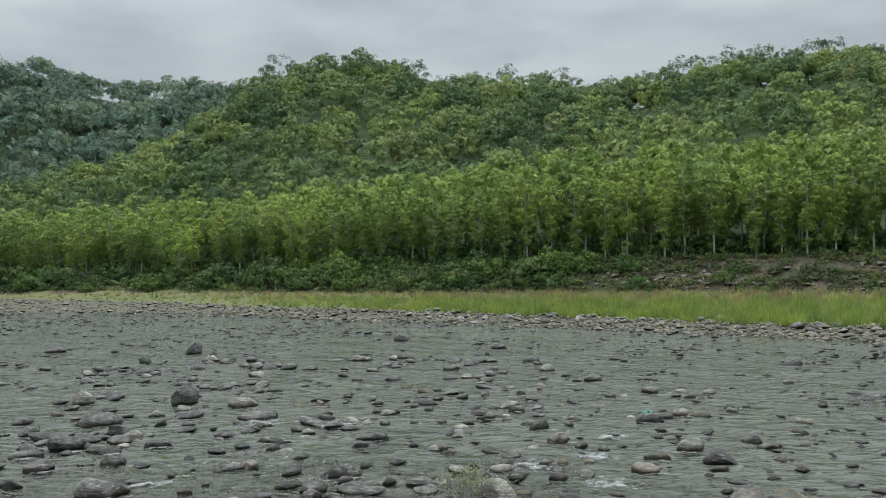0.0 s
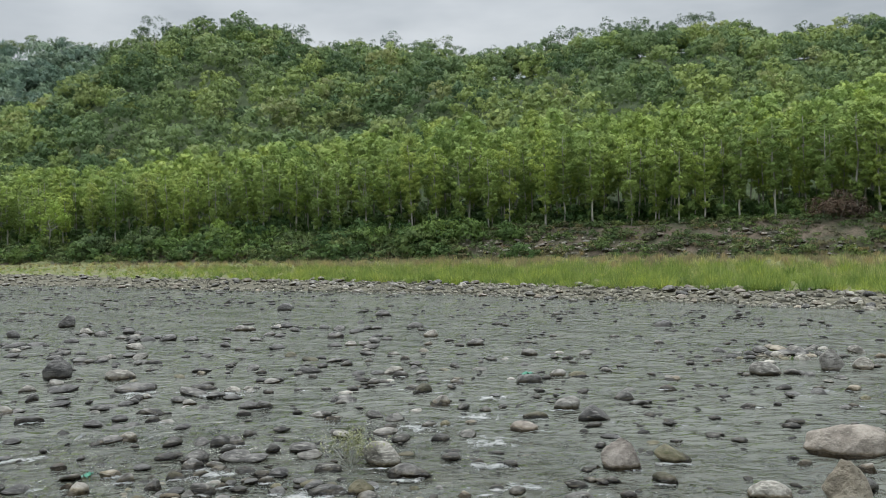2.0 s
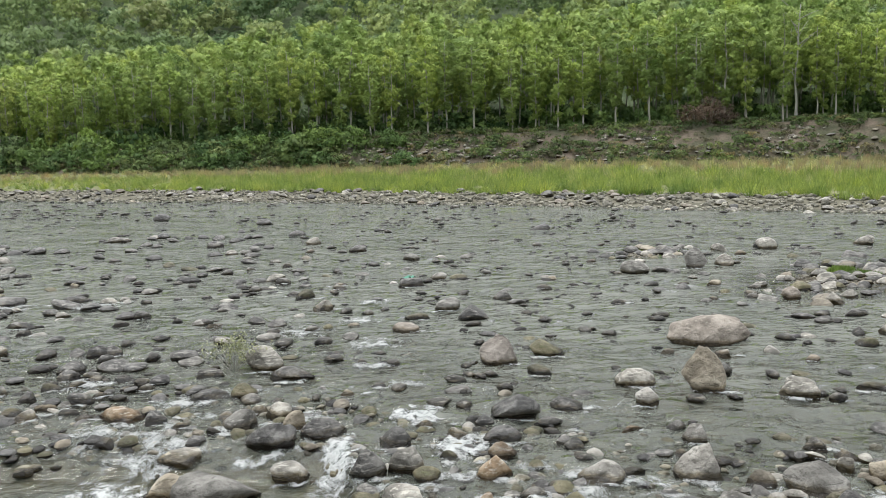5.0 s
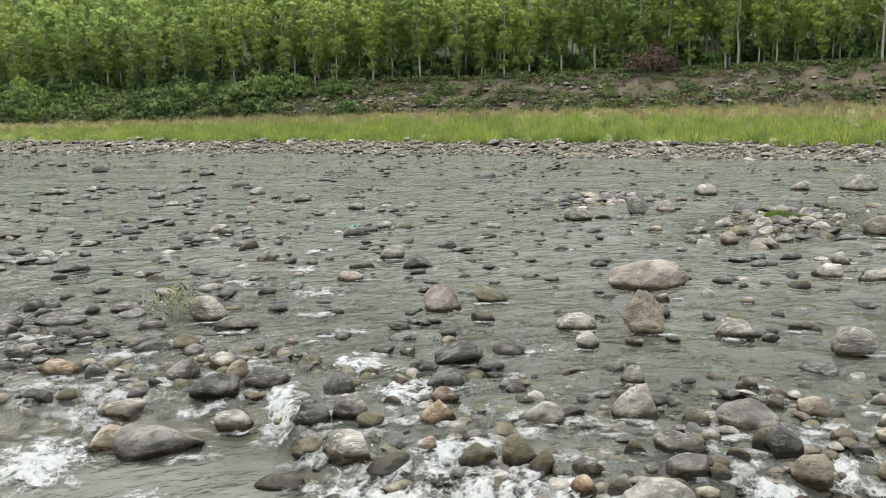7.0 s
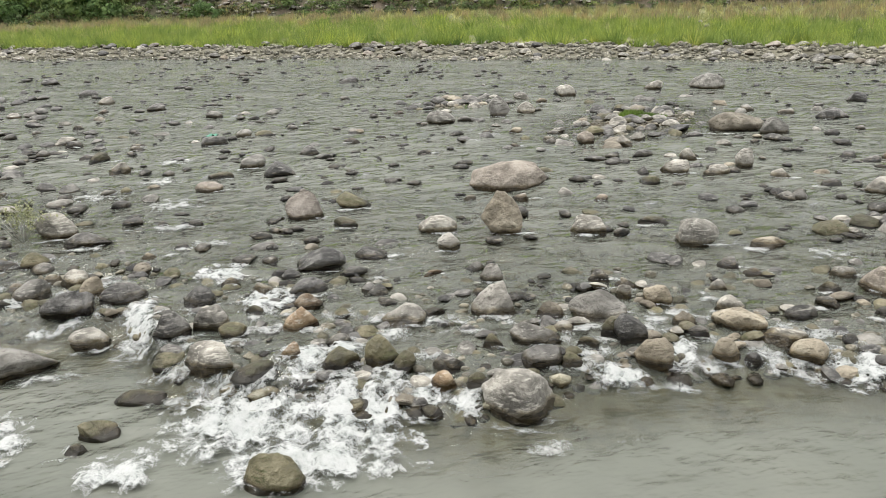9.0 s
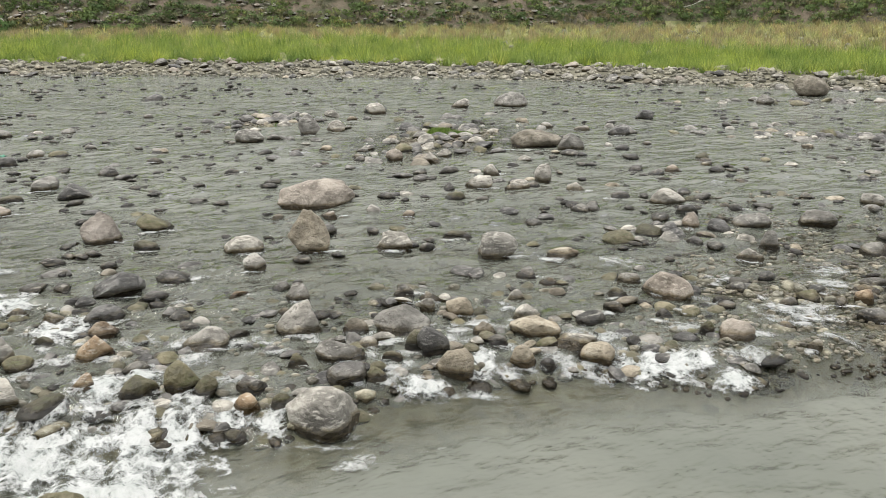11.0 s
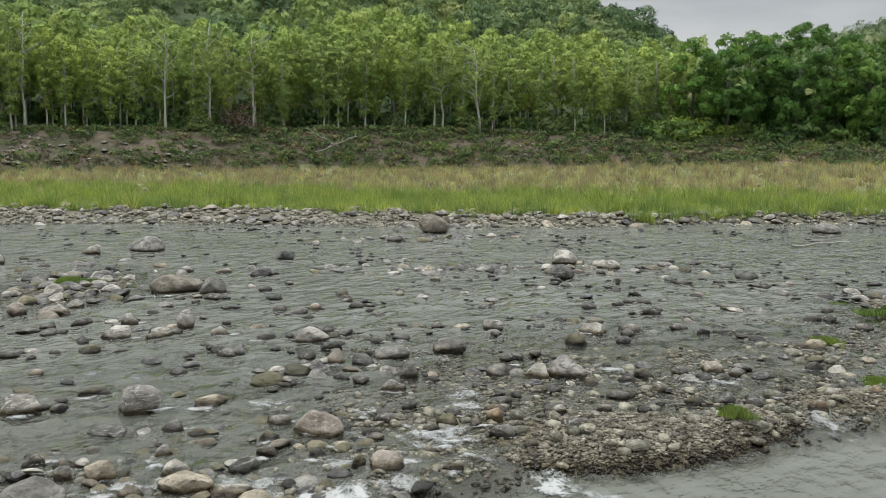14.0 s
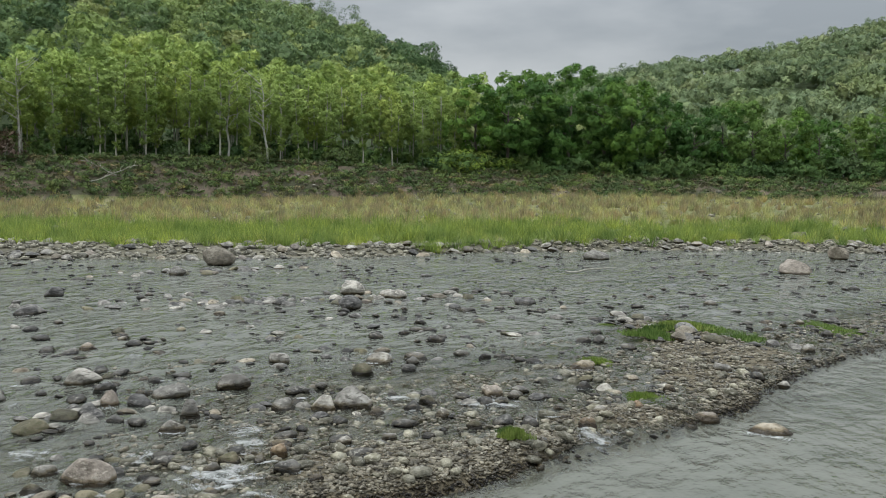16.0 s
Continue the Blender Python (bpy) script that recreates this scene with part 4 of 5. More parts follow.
def single_stones(name, xy, size, base, kinds, where, group):
    """Stones that lie each on its own, as things."""
    for n, ((x, y), s, z) in enumerate(zip(xy, size, base)):
        k, kind = n % len(COBBLES), kinds[n % len(kinds)]
        if (k, kind) not in shapes:
            shapes[k, kind] = bulk_mesh("cobble", *COBBLES[k], STONES[kind], None, True)
        ob = new(name, shapes[k, kind])
        ob.matrix_world = pose(x, y, z, rng.normal(0, 8), rng.normal(0, 8), rng.uniform(0, 360)) @ Matrix.Diagonal((0.5 * s * rng.uniform(0.9, 1.35), 0.5 * s, 0.5 * s * rng.uniform(0.5, 0.75), 1))
        tagged(ob, STONE_TONES[kind] + " " + where, "rock", group)


xy = sector(300, -29, 6, 15, 46, 0.75)
xy = xy[(weir_step(xy[:, 0], xy[:, 1]) > 0.6) & free_of(xy, 0.8) & (rough(xy[:, 0], xy[:, 1], 2.4, 5) > -0.25)]
for n, (x, y) in enumerate(xy):
    k, kind = n % len(COBBLES), (1, 1, 0, 1, 1)[n % 5]
    if (k, kind) not in shapes:
        shapes[k, kind] = bulk_mesh("cobble", *COBBLES[k], STONES[kind], None, True)
    ob = new("cobble", shapes[k, kind])
    s_ = 0.10 + 0.24 * rng.beta(1.2, 2.4) + 0.002 * math.hypot(x, y)
    high = s_ * rng.uniform(0.4, 0.65)
    ob.matrix_world = pose(x, y, float(water_level(np.array(x), np.array(y))) + high * rng.uniform(0.0, 0.4), rng.normal(0, 6), rng.normal(0, 6), rng.uniform(0, 360)) @ Matrix.Diagonal((s_ * rng.uniform(0.9, 1.4), s_, high, 1))
    tagged(ob, KINDS[kind][1].replace("boulder", "cobble"), "rock", "river cobbles")

size = rng.uniform(0.2, 0.5, len(rest))
scatter_stones("riffle_cobbles", rest, size, water_level(rest[:, 0], rest[:, 1]) + 0.08 * size, dark_mix, "grey wet cobbles between the boulders", 0.55, STONE_HI)

# small stones that break the surface all over the riffle
xy = sector(19000, -34, 110, 9, 105, 0.66)
bearing, dist = np.degrees(np.arctan2(xy[:, 0], xy[:, 1])), np.hypot(xy[:, 0], xy[:, 1])
crowd = 0.10 + 1.2 * rough(xy[:, 0], xy[:, 1], 1.5, 3) + 0.8 * rough(xy[:, 0], xy[:, 1], 5, 1) + 0.5 * rough(xy[:, 0], xy[:, 1], 14, 4)
keep = (weir_step(xy[:, 0], xy[:, 1]) > 0.2) & (dist < along(bearing, WATER_EDGE)) & free_of(xy) & (rng.uniform(0, 1, len(xy)) < crowd + 0.05)
xy, dist = xy[keep], dist[keep]
size = 0.07 + 0.6 * rng.beta(0.8, 4.6, len(xy)) + 0.0028 * dist
base = water_level(xy[:, 0], xy[:, 1]) + rng.uniform(-0.14, 0.16, len(xy)) * size
for name, sel, detail in (("river_stones", dist < 40, STONE_HI), ("far_river_stones", dist >= 40, STONE_MID)):
    scatter_stones(name, xy[sel], size[sel], base[sel], dark_mix, "small grey wet stones breaking the shallow water", 0.42, detail)

# thin foam below the stones of the riffle
flecks = []
for x, y, wide in placed:
    far = math.hypot(x, y)
    if far < 17 or (far < 30 and rng.uniform() < 0.6):
        flecks.append(foam_sheet(x * (1 - 0.5 * wide / far) + rng.normal(0, 0.25), y * (1 - 0.5 * wide / far), rng.uniform(0.5, 1.0) * wide, 0.08 + 0.16 * wide * rng.uniform(0.2, 1), 0.03))
foam_object("foam_flecks", flecks, foam_thin, "thin white foam below stones in the riffle")

# close-packed stones along the weir
xy = sector(12000, -14, 104, 7.5, 28, 0.5)
step = weir_step(xy[:, 0], xy[:, 1])
edge = np.degrees(np.arctan2(xy[:, 0], xy[:, 1]))
keep = (step > np.where(edge < 8.5, 0.3, -0.1)) & (step < 4.0) & free_of(xy, 0.5) & (rng.uniform(0, 1, len(xy)) < 1.05 - 0.2 * np.maximum(step, 0))
xy = xy[keep]
size = (0.09 + 0.30 * rng.beta(1.1, 2.6, len(xy))) * (1 - 0.7 * ease(56, 70, np.degrees(np.arctan2(xy[:, 0], xy[:, 1]))))
base = water_level(xy[:, 0], xy[:, 1]) + rng.uniform(-0.34, 0.08, len(xy)) * size
order = np.argsort(-size)
single_stones("rapids_stone", xy[order[:290]], size[order[:290]], base[order[:290]], (6, 1, 6, 0, 1, 6, 2, 1, 6, 0), "packed among the stones of the rapids", "rapids stones")
xy, size, base = xy[order[290:]], size[order[290:]], base[order[290:]]
scatter_stones("weir_stones", xy, size, base, weir_mix, "brown and grey stones packed along the rapids", 0.62, STONE_HI)

# stones under water near the weir
xy = sector(2600, -20, 104, 8, 24, 0.6)
keep = (weir_step(xy[:, 0], xy[:, 1]) > -0.35) & free_of(xy, 0.3)
xy = xy[keep]
size = 0.12 + 0.3 * rng.beta(1.5, 3, len(xy))
scatter_stones("submerged_stones", xy, size, ground_height(xy[:, 0], xy[:, 1]) + 0.15 * size, cobble_mix, "brown and grey stones under shallow water", 0.6)

# pebbles of the gravel bars
pts = []
for bx, by, la, lb, turn, high in BARS:
    n = int(700 * la * lb / (0.8 if la < 2 else 3.0))
    u, v = rng.normal(0, 0.62, n) * la, rng.normal(0, 0.62, n) * lb
    c, s = math.cos(radians(turn)), math.sin(radians(turn))
    pts.append(np.stack([bx + u * c - v * s, by + u * s + v * c], -1))
xy = np.concatenate(pts)
size = (0.03 + 0.12 * rng.beta(1.0, 5, len(xy))) * np.clip(np.hypot(xy[:, 0], xy[:, 1]) / 14, 1, 2.2)
scatter_stones("bar_pebbles", xy, size, ground_height(xy[:, 0], xy[:, 1]) + 0.12 * size, gravel_mix, "grey and brown pebbles on low gravel bars", 0.6)

# gravel shallows between the bars, and the pebbly edge where they meet the pool
xy = sector(42000, 56, 105, 10, 40, 0.6)
step = weir_step(xy[:, 0], xy[:, 1])
thick = 0.28 + 0.5 * (np.abs(step - 0.35) < 0.6) + 0.55 * rough(xy[:, 0], xy[:, 1], 1.3, 2) + 0.5 * rough(xy[:, 0], xy[:, 1], 4.5, 6)
keep = (step > -0.25) & (step < 11) & free_of(xy, 0.4) & (rng.uniform(0, 1, len(xy)) < thick - 0.05 * np.maximum(step - 4, 0))
xy = xy[keep]
size = 0.035 + 0.17 * rng.beta(0.9, 5.0, len(xy)) + 0.0022 * np.hypot(xy[:, 0], xy[:, 1])
scatter_stones("gravel_shallows", xy, size, np.maximum(ground_height(xy[:, 0], xy[:, 1]) + 0.12 * size, water_level(xy[:, 0], xy[:, 1]) + rng.uniform(-0.2, 0.15, len(xy)) * size), gravel_mix, "small wet brown and grey stones standing out of thin water", 0.5)

bearing = rng.uniform(58, 104, 9000)
dist = along(bearing, WEIR) + rng.uniform(-0.75, 0.6, len(bearing))
xy = np.stack([dist * np.sin(np.radians(bearing)), dist * np.cos(np.radians(bearing))], -1)
base = ground_height(xy[:, 0], xy[:, 1])
shown = base > water_level(xy[:, 0], xy[:, 1]) - 0.06
xy, base = xy[shown], base[shown]
size = 0.03 + 0.10 * rng.beta(1.0, 4.0, len(xy)) + 0.0012 * np.hypot(xy[:, 0], xy[:, 1])
scatter_stones("bar_edge_pebbles", xy, size, base + 0.12 * size, gravel_mix, "wet brown pebbles along the edge of the pool", 0.55)

# larger stones heaped on the bars, each on its own
n = 0
for bx, by, la, lb, turn, count in ((18.2, 22.0, 4.6, 2.6, 30, 80), (15.6, 29.5, 2.6, 1.3, 20, 30), (27.0, -0.4, 4.4, 1.6, 25, 16), (14.6, 9.6, 1.5, 1.0, -30, 22), (29.3, 12.8, 6.5, 0.9, -59, 90), (36.5, 20.5, 5.0, 1.0, -45, 30)):
    c, s = math.cos(radians(turn)), math.sin(radians(turn))
    for _ in range(count):
        u, v = rng.normal(0, 0.5) * la, rng.normal(0, 0.5) * lb
        x, y = bx + u * c - v * s, by + u * s + v * c
        if not free_of(np.array([[x, y]]), 0.6)[0]:
            continue
        k, kind = n % len(COBBLES), (0, 1, 2, 0, 1, 0, 6, 1)[n % 8]
        n += 1
        if (k, kind) not in shapes:
            shapes[k, kind] = bulk_mesh("cobble", *COBBLES[k], STONES[kind], None, True)
        ob = new("bar_stone", shapes[k, kind])
        s_ = 0.12 + 0.26 * rng.beta(1.2, 2.4)
        high = s_ * rng.uniform(0.5, 0.8)
        ob.matrix_world = pose(x, y, max(float(ground_height(np.array(x), np.array(y))), -0.08) + 0.35 * high, rng.normal(0, 8), rng.normal(0, 8), rng.uniform(0, 360)) @ Matrix.Diagonal((s_ * rng.uniform(0.9, 1.4), s_, high, 1))
        tagged(ob, KINDS[kind][1].replace("boulder", "stone").replace("in shallow river water", "on a low gravel bar").replace("in shallow water", "on a low gravel bar").replace("in the river", "on a low gravel bar"), "rock", "bar stones")

# dry stones along the far shore and pale stones in the field
bearing = rng.uniform(-30, 108, 7500)
lo, hi = along(bearing, WATER_EDGE) - 1.8, along(bearing, GRASS_EDGE) + 1.0
dist = lo + (hi - lo) * rng.uniform(0, 1, len(bearing))
xy = np.stack([dist * np.sin(np.radians(bearing)), dist * np.cos(np.radians(bearing))], -1)
xy = xy[free_of(xy, 0.4)]
size = 0.16 + 0.85 * rng.beta(1.0, 5.0, len(xy))
base = ground_height(xy[:, 0], xy[:, 1]) + 0.15 * size
order = np.argsort(-size)
single_stones("shore_stone", xy[order[:280]], size[order[:280]], base[order[:280]], (0, 2, 0, 4, 1, 0), "lying dry along the far shore", "shore stones")
xy, size, base = xy[order[280:]], size[order[280:]], base[order[280:]]
scatter_stones("shore_stones", xy, size, base, shore_mix, "dry grey and pale stones along the far shore", 0.65, STONE_MID)
xy = sector(650, 40, 106, 60, 108)
bearing, dist = np.degrees(np.arctan2(xy[:, 0], xy[:, 1])), np.hypot(xy[:, 0], xy[:, 1])
keep = (dist > along(bearing, GRASS_EDGE) + 5) & (dist < along(bearing, BANK_TOE) - 1)
xy = xy[keep]
size = rng.uniform(0.25, 0.7, len(xy))
scatter_stones("field_stones", xy, size, ground_height(xy[:, 0], xy[:, 1]) + 0.2 * size, shore_mix, "pale stones lying among dry grass", 0.6)
xy = np.concatenate([sector(900, -8, 104, 103, 118), sector(1700, 10, 46, 103, 114)])
bearing, dist = np.degrees(np.arctan2(xy[:, 0], xy[:, 1])), np.hypot(xy[:, 0], xy[:, 1])
keep = (dist > along(bearing, BANK_TOE) - 0.5) & (dist < along(bearing, BANK_TOE) + 5) & (rough(xy[:, 0], xy[:, 1], 9, 2) > -0.2)
xy = xy[keep]
size = rng.uniform(0.2, 0.75, len(xy))
scatter_stones("bank_stones", xy, size, ground_height(xy[:, 0], xy[:, 1]) + 0.1 * size, shore_mix, "pale stones showing in the earth bank", 0.7)


n = 150
bearing = rng.uniform(10, 46, n)
dist = along(bearing, BANK_TOE) + rng.uniform(0.2, 4.5, n)
xy = np.stack([dist * np.sin(np.radians(bearing)), dist * np.cos(np.radians(bearing))], -1)
size = 0.35 + 0.8 * rng.beta(1.0, 2.4, n)
single_stones("bank_rock", xy, size, ground_height(xy[:, 0], xy[:, 1]) + 0.15 * size, (3, 4, 3, 0, 2), "lying on the eroded earth bank", "bank rocks")


# ---- foliage ----
def leaf_cards(centres, spread, count, size, seed=0, core=None, upright=0.5, loose=0.75):
    """Small folded leaf sprays round the given centres, lying like shingles that face out from the core, as (verts, faces, normals)."""
    r = np.random.default_rng(seed)
    c = np.repeat(np.asarray(centres, float), count, 0)
    n = len(c)
    p = c + r.normal(0, 1, (n, 3)) * np.asarray(spread)
    out = p - (np.array(core) if core is not None else c - (0, 0, 0.3))
    out = out / (np.linalg.norm(out, axis=1, keepdims=True) + 1e-6)
    face = out + (0, 0, upright) + r.normal(0, 1, (n, 3)) * loose
    face /= np.linalg.norm(face, axis=1, keepdims=True)
    d = np.cross(face, r.normal(0, 1, (n, 3)))
    d /= np.linalg.norm(d, axis=1, keepdims=True) + 1e-9
    side = np.cross(face, d)
    s = size * r.uniform(0.55, 1.4, (n, 1))
    v = np.stack([p - d * s * 0.5, p - side * s * 0.36 - face * s * 0.12, p + d * s * 0.5, p + side * s * 0.36 - face * s * 0.12], 1).reshape(-1, 3)
    k = np.arange(n)[:, None] * 4
    f = np.concatenate([np.concatenate([k, k + 1, k + 2], 1), np.concatenate([k, k + 2, k + 3], 1)])
    return v, f, rounded(0.7 * out + 0.5 * face + (0, 0, 0.25), 4)


def rounded(way, corners):
    """Normals that follow the crown's swell, one a corner."""
    return np.repeat(way / (np.linalg.norm(way, axis=1, keepdims=True) + 1e-9), corners, 0)


def leaf_puffs(centres, radius, count, size, seed=0, core=(0, 0, 0)):
    """Clumps of small three-cornered leaf sprays: each clump a loose dome that faces up and away from the core."""
    r = np.random.default_rng(seed)
    centres = np.asarray(centres, float)
    c = np.repeat(centres, count, 0)
    n = len(c)
    rad = np.repeat(np.broadcast_to(np.asarray(radius, float), (len(centres),)) * r.uniform(0.7, 1.25, len(centres)), count)[:, None]
    away = c - np.asarray(core, float)
    away /= np.linalg.norm(away, axis=1, keepdims=True) + 1e-6
    u = r.normal(0, 1, (n, 3)) + 0.55 * away + (0, 0, 0.35)
    u /= np.linalg.norm(u, axis=1, keepdims=True)
    p = c + u * rad * r.uniform(0.55, 1.08, (n, 1)) * (1, 1, 0.72)
    face = u + r.normal(0, 0.45, (n, 3))
    face /= np.linalg.norm(face, axis=1, keepdims=True)
    d = np.cross(face, r.normal(0, 1, (n, 3)))
    d /= np.linalg.norm(d, axis=1, keepdims=True) + 1e-9
    side = np.cross(face, d)
    s = size * r.uniform(0.6, 1.4, (n, 1))
    v = np.stack([p - d * s * 0.5 - side * s * 0.3, p + d * s * 0.5 - side * s * 0.22, p + side * s * 0.55], 1).reshape(-1, 3)
    return v, np.arange(n * 3).reshape(-1, 3), rounded(0.75 * u + 0.35 * away + 0.3 * face + (0, 0, 0.2), 3)


def tall_crown(seed, high=13.0, low=3.2, wide=1.7, clusters=46, count=20, size=0.5):
    """Narrow crown of a close-planted young tree: a rounded head of small sprays, with thin shoots down the stem."""
    r = np.random.default_rng(seed)
    k = np.concatenate([r.beta(1.5, 0.95, int(clusters * 0.8)), r.uniform(0, 0.5, clusters - int(clusters * 0.8))])
    z = low + (high - low) * k
    reach = wide * np.interp(k, [0, 0.3, 0.62, 0.85, 1.0], [0.22, 0.5, 1.0, 0.85, 0.3]) * np.sqrt(r.uniform(0.08, 1, clusters))
    a = r.uniform(0, 6.28, clusters)
    return leaf_puffs(np.stack([reach * np.cos(a), reach * np.sin(a), z], -1), np.interp(k, [0, 0.4, 1], [0.32, 0.5, 0.55]) * wide / 1.6, count, size, seed, (0, 0, high * 0.62))


def broad_crown(seed, wide=3.4, tall=3.0, base=5.2, clusters=26, count=12, size=0.75, low=0.3):
    """Uneven spreading crown: clumps of sprays over a lumpy dome."""
    r = np.random.default_rng(seed)
    d = r.normal(0, 1, (clusters, 3))
    d[:, 2] = np.abs(d[:, 2]) * 1.1 - low
    d /= np.linalg.norm(d, axis=1, keepdims=True)
    c = d * np.array([wide, wide, tall]) * r.uniform(0.62, 1.0, (clusters, 1)) + (0, 0, base)
    return leaf_puffs(c, 1.7 * wide / math.sqrt(clusters), count, size, seed, (0, 0, base - 0.4 * tall))


def limb_tube(bm, a, b, ra, rb, sides=6, bend=0.0, steps=3, seed=0):
    r = random.Random(seed)
    a, b = Vector(a), Vector(b)
    rings = []
    ahead = (b - a).normalized()
    side = ahead.orthogonal().normalized()
    other = ahead.cross(side)
    for i in range(steps + 1):
        k = i / steps
        c = a.lerp(b, k) + (side * r.uniform(-bend, bend) + other * r.uniform(-bend, bend)) * (0 < i)
        w = ra + (rb - ra) * k
        rings.append([bm.verts.new(c + (side * math.cos(2 * math.pi * j / sides) + other * math.sin(2 * math.pi * j / sides)) * w) for j in range(sides)])
    for lo, hi in zip(rings, rings[1:]):
        for j in range(sides):
            bm.faces.new((lo[j], lo[(j + 1) % sides], hi[(j + 1) % sides], hi[j]))
    bm.faces.new(rings[-1])


def trunk_shape(high, thick, limbs, reach, seed, first=0.3, rise=0.5, bend=0.12):
    r = random.Random(seed)
    bm = bmesh.new()
    limb_tube(bm, (0, 0, -0.4), (r.uniform(-0.3, 0.3), r.uniform(-0.3, 0.3), high), thick, thick * 0.3, 7, bend, 5, seed)
    for k in range(limbs):
        z = high * (first + (0.95 - first) * (k + 0.5) / limbs)
        a = r.uniform(0, 6.28)
        ln = reach * r.uniform(0.6, 1.0)
        limb_tube(bm, (0, 0, z), (ln * math.cos(a), ln * math.sin(a), z + ln * rise * r.uniform(0.5, 1.4)), thick * 0.4, thick * 0.12, 5, bend * 0.6, 3, seed + k)
    return bm


def bulk_part(name, arrays, mat, parent, label=""):
    ob = new(name, bulk_mesh(name, *arrays[:2], mat, normals=arrays[2] if len(arrays) > 2 else None))
    ob.parent = parent
    return tagged(ob, label)


def tree_model(label, crown, leaf, bark, high, thick, limbs, reach, seed, group, first=0.3, rise=0.5, bend=0.12):
    t = new("tree", None)
    tagged(t, label, "tree", group)
    part("trunk", trunk_shape(high, thick, limbs, reach, seed, first, rise, bend), bark, t)
    bulk_part("crown", crown, leaf, t)
    return t


def on_ground(bearing, dist):
    x, y = dist * math.sin(radians(bearing)), dist * math.cos(radians(bearing))
    return x, y, float(ground_height(np.array(x), np.array(y)))


# front rows of the plantation: single trees, each with trunk and crown
models = [tree_model("slender plantation tree with pale green leaves on the bank", tall_crown(k, 12.6 + 0.5 * (k % 3), 1.4 + 0.7 * (k % 4), 1.75, 70, 34, 0.38), leaf_plantation, bark_grey, 12.5, 0.13, 9, 1.3, k, "plantation trees") for k in range(6)]
spots = []
for row in range(2):
    b = -30.0
    while b < 76:
        toe = float(along(b, BANK_TOE))
        spots.append((b + rng.uniform(-0.35, 0.35), toe + 8.5 + 3.2 * row + rng.uniform(-1.0, 1.0)))
        b += math.degrees(3.2 / toe) * rng.uniform(0.8, 1.3)
TREE_TOP = [(-60, 0.75), (-26, 0.82), (-17, 0.86), (-8, 0.95), (0, 0.98), (8, 1.08), (18, 1.04), (28, 1.08), (33, 1.2), (36, 1.1), (41, 0.95), (51, 0.98), (56, 1.15), (64, 0.97), (72, 0.92), (76, 0.9), (135, 0.9)]
used = set()
for n, (b, d) in enumerate(spots):
    x, y, z = on_ground(b, d)
    s = float(along(b, TREE_TOP)) * rng.uniform(0.9, 1.08)
    m = pose(x, y, z, rng.normal(0, 1.2), rng.normal(0, 1.2), rng.uniform(0, 360)) @ Matrix.Diagonal((s * rng.uniform(0.9, 1.15), s * rng.uniform(0.9, 1.15), s, 1))
    k = n % len(models)
    if k in used:
        copy_thing(models[k], m)
    else:
        used.add(k)
        models[k].matrix_basis = m


def woodland(name, crowns, xy, scale, mat, label, lift=0.0):
    n = len(xy)
    pos = np.column_stack([xy, ground_height(xy[:, 0], xy[:, 1]) + lift])
    pick = rng.integers(0, len(crowns), n)
    v, f, w = stamp(crowns, pos, turns(rng.uniform(0, 6.28, n)), scale, pick)
    return tagged(new(name, plant_tones(bulk_mesh(name, v, f, mat, normals=w), crowns, pick, n)), label, "trees", kind="stuff")


# deeper rows of the plantation
xy = []
for row in range(6):
    b = -32.0
    while b < 77:
        toe = float(along(b, BANK_TOE))
        x, y, _ = on_ground(b + rng.uniform(-0.4, 0.4), toe + 15 + 3.6 * row + rng.uniform(-1.2, 1.2))
        xy.append((x, y))
        b += math.degrees(3.3 / toe) * rng.uniform(0.8, 1.3)
xy = np.array(xy)
sc = along(np.degrees(np.arctan2(xy[:, 0], xy[:, 1])), TREE_TOP) * rng.uniform(0.92, 1.12, len(xy))
woodland("plantation_trees", [tall_crown(40 + k, 12.8, 2.6, 2.0, 34, 20, 0.62) for k in range(5)], xy, sc, leaf_plantation, "close rows of slender pale green plantation trees")
bm = bmesh.new()
for x, y in xy:
    z = float(ground_height(np.array(x), np.array(y)))
    limb_tube(bm, (x, y, z - 0.3), (x + rng.normal(0, 0.2), y + rng.normal(0, 0.2), z + 10), 0.13, 0.06, 5, 0.1, 3, 1)
tagged(part("plantation_trunks", bm, bark_grey), "thin grey trunks in the shade of the plantation", "trees", kind="stuff")

# forest on the hill behind
xy = spaced(sector(9000, -34, 84, 128, 296), 5.6)
bearing, dist = np.degrees(np.arctan2(xy[:, 0], xy[:, 1])), np.hypot(xy[:, 0], xy[:, 1])
xy = xy[dist > along(bearing, BANK_TOE) + 30]
hill_crowns = [broad_crown(60 + k, 3.6 + 0.6 * (k % 3), 3.4 + 0.9 * (k % 2), 4.2 + 0.9 * (k % 3), 24, 26, 0.82, 0.6) for k in range(8)]
woodland("hill_forest", hill_crowns, xy, rng.uniform(0.6, 1.15, len(xy)), leaf_hill, "dense mixed green forest on the hillside")

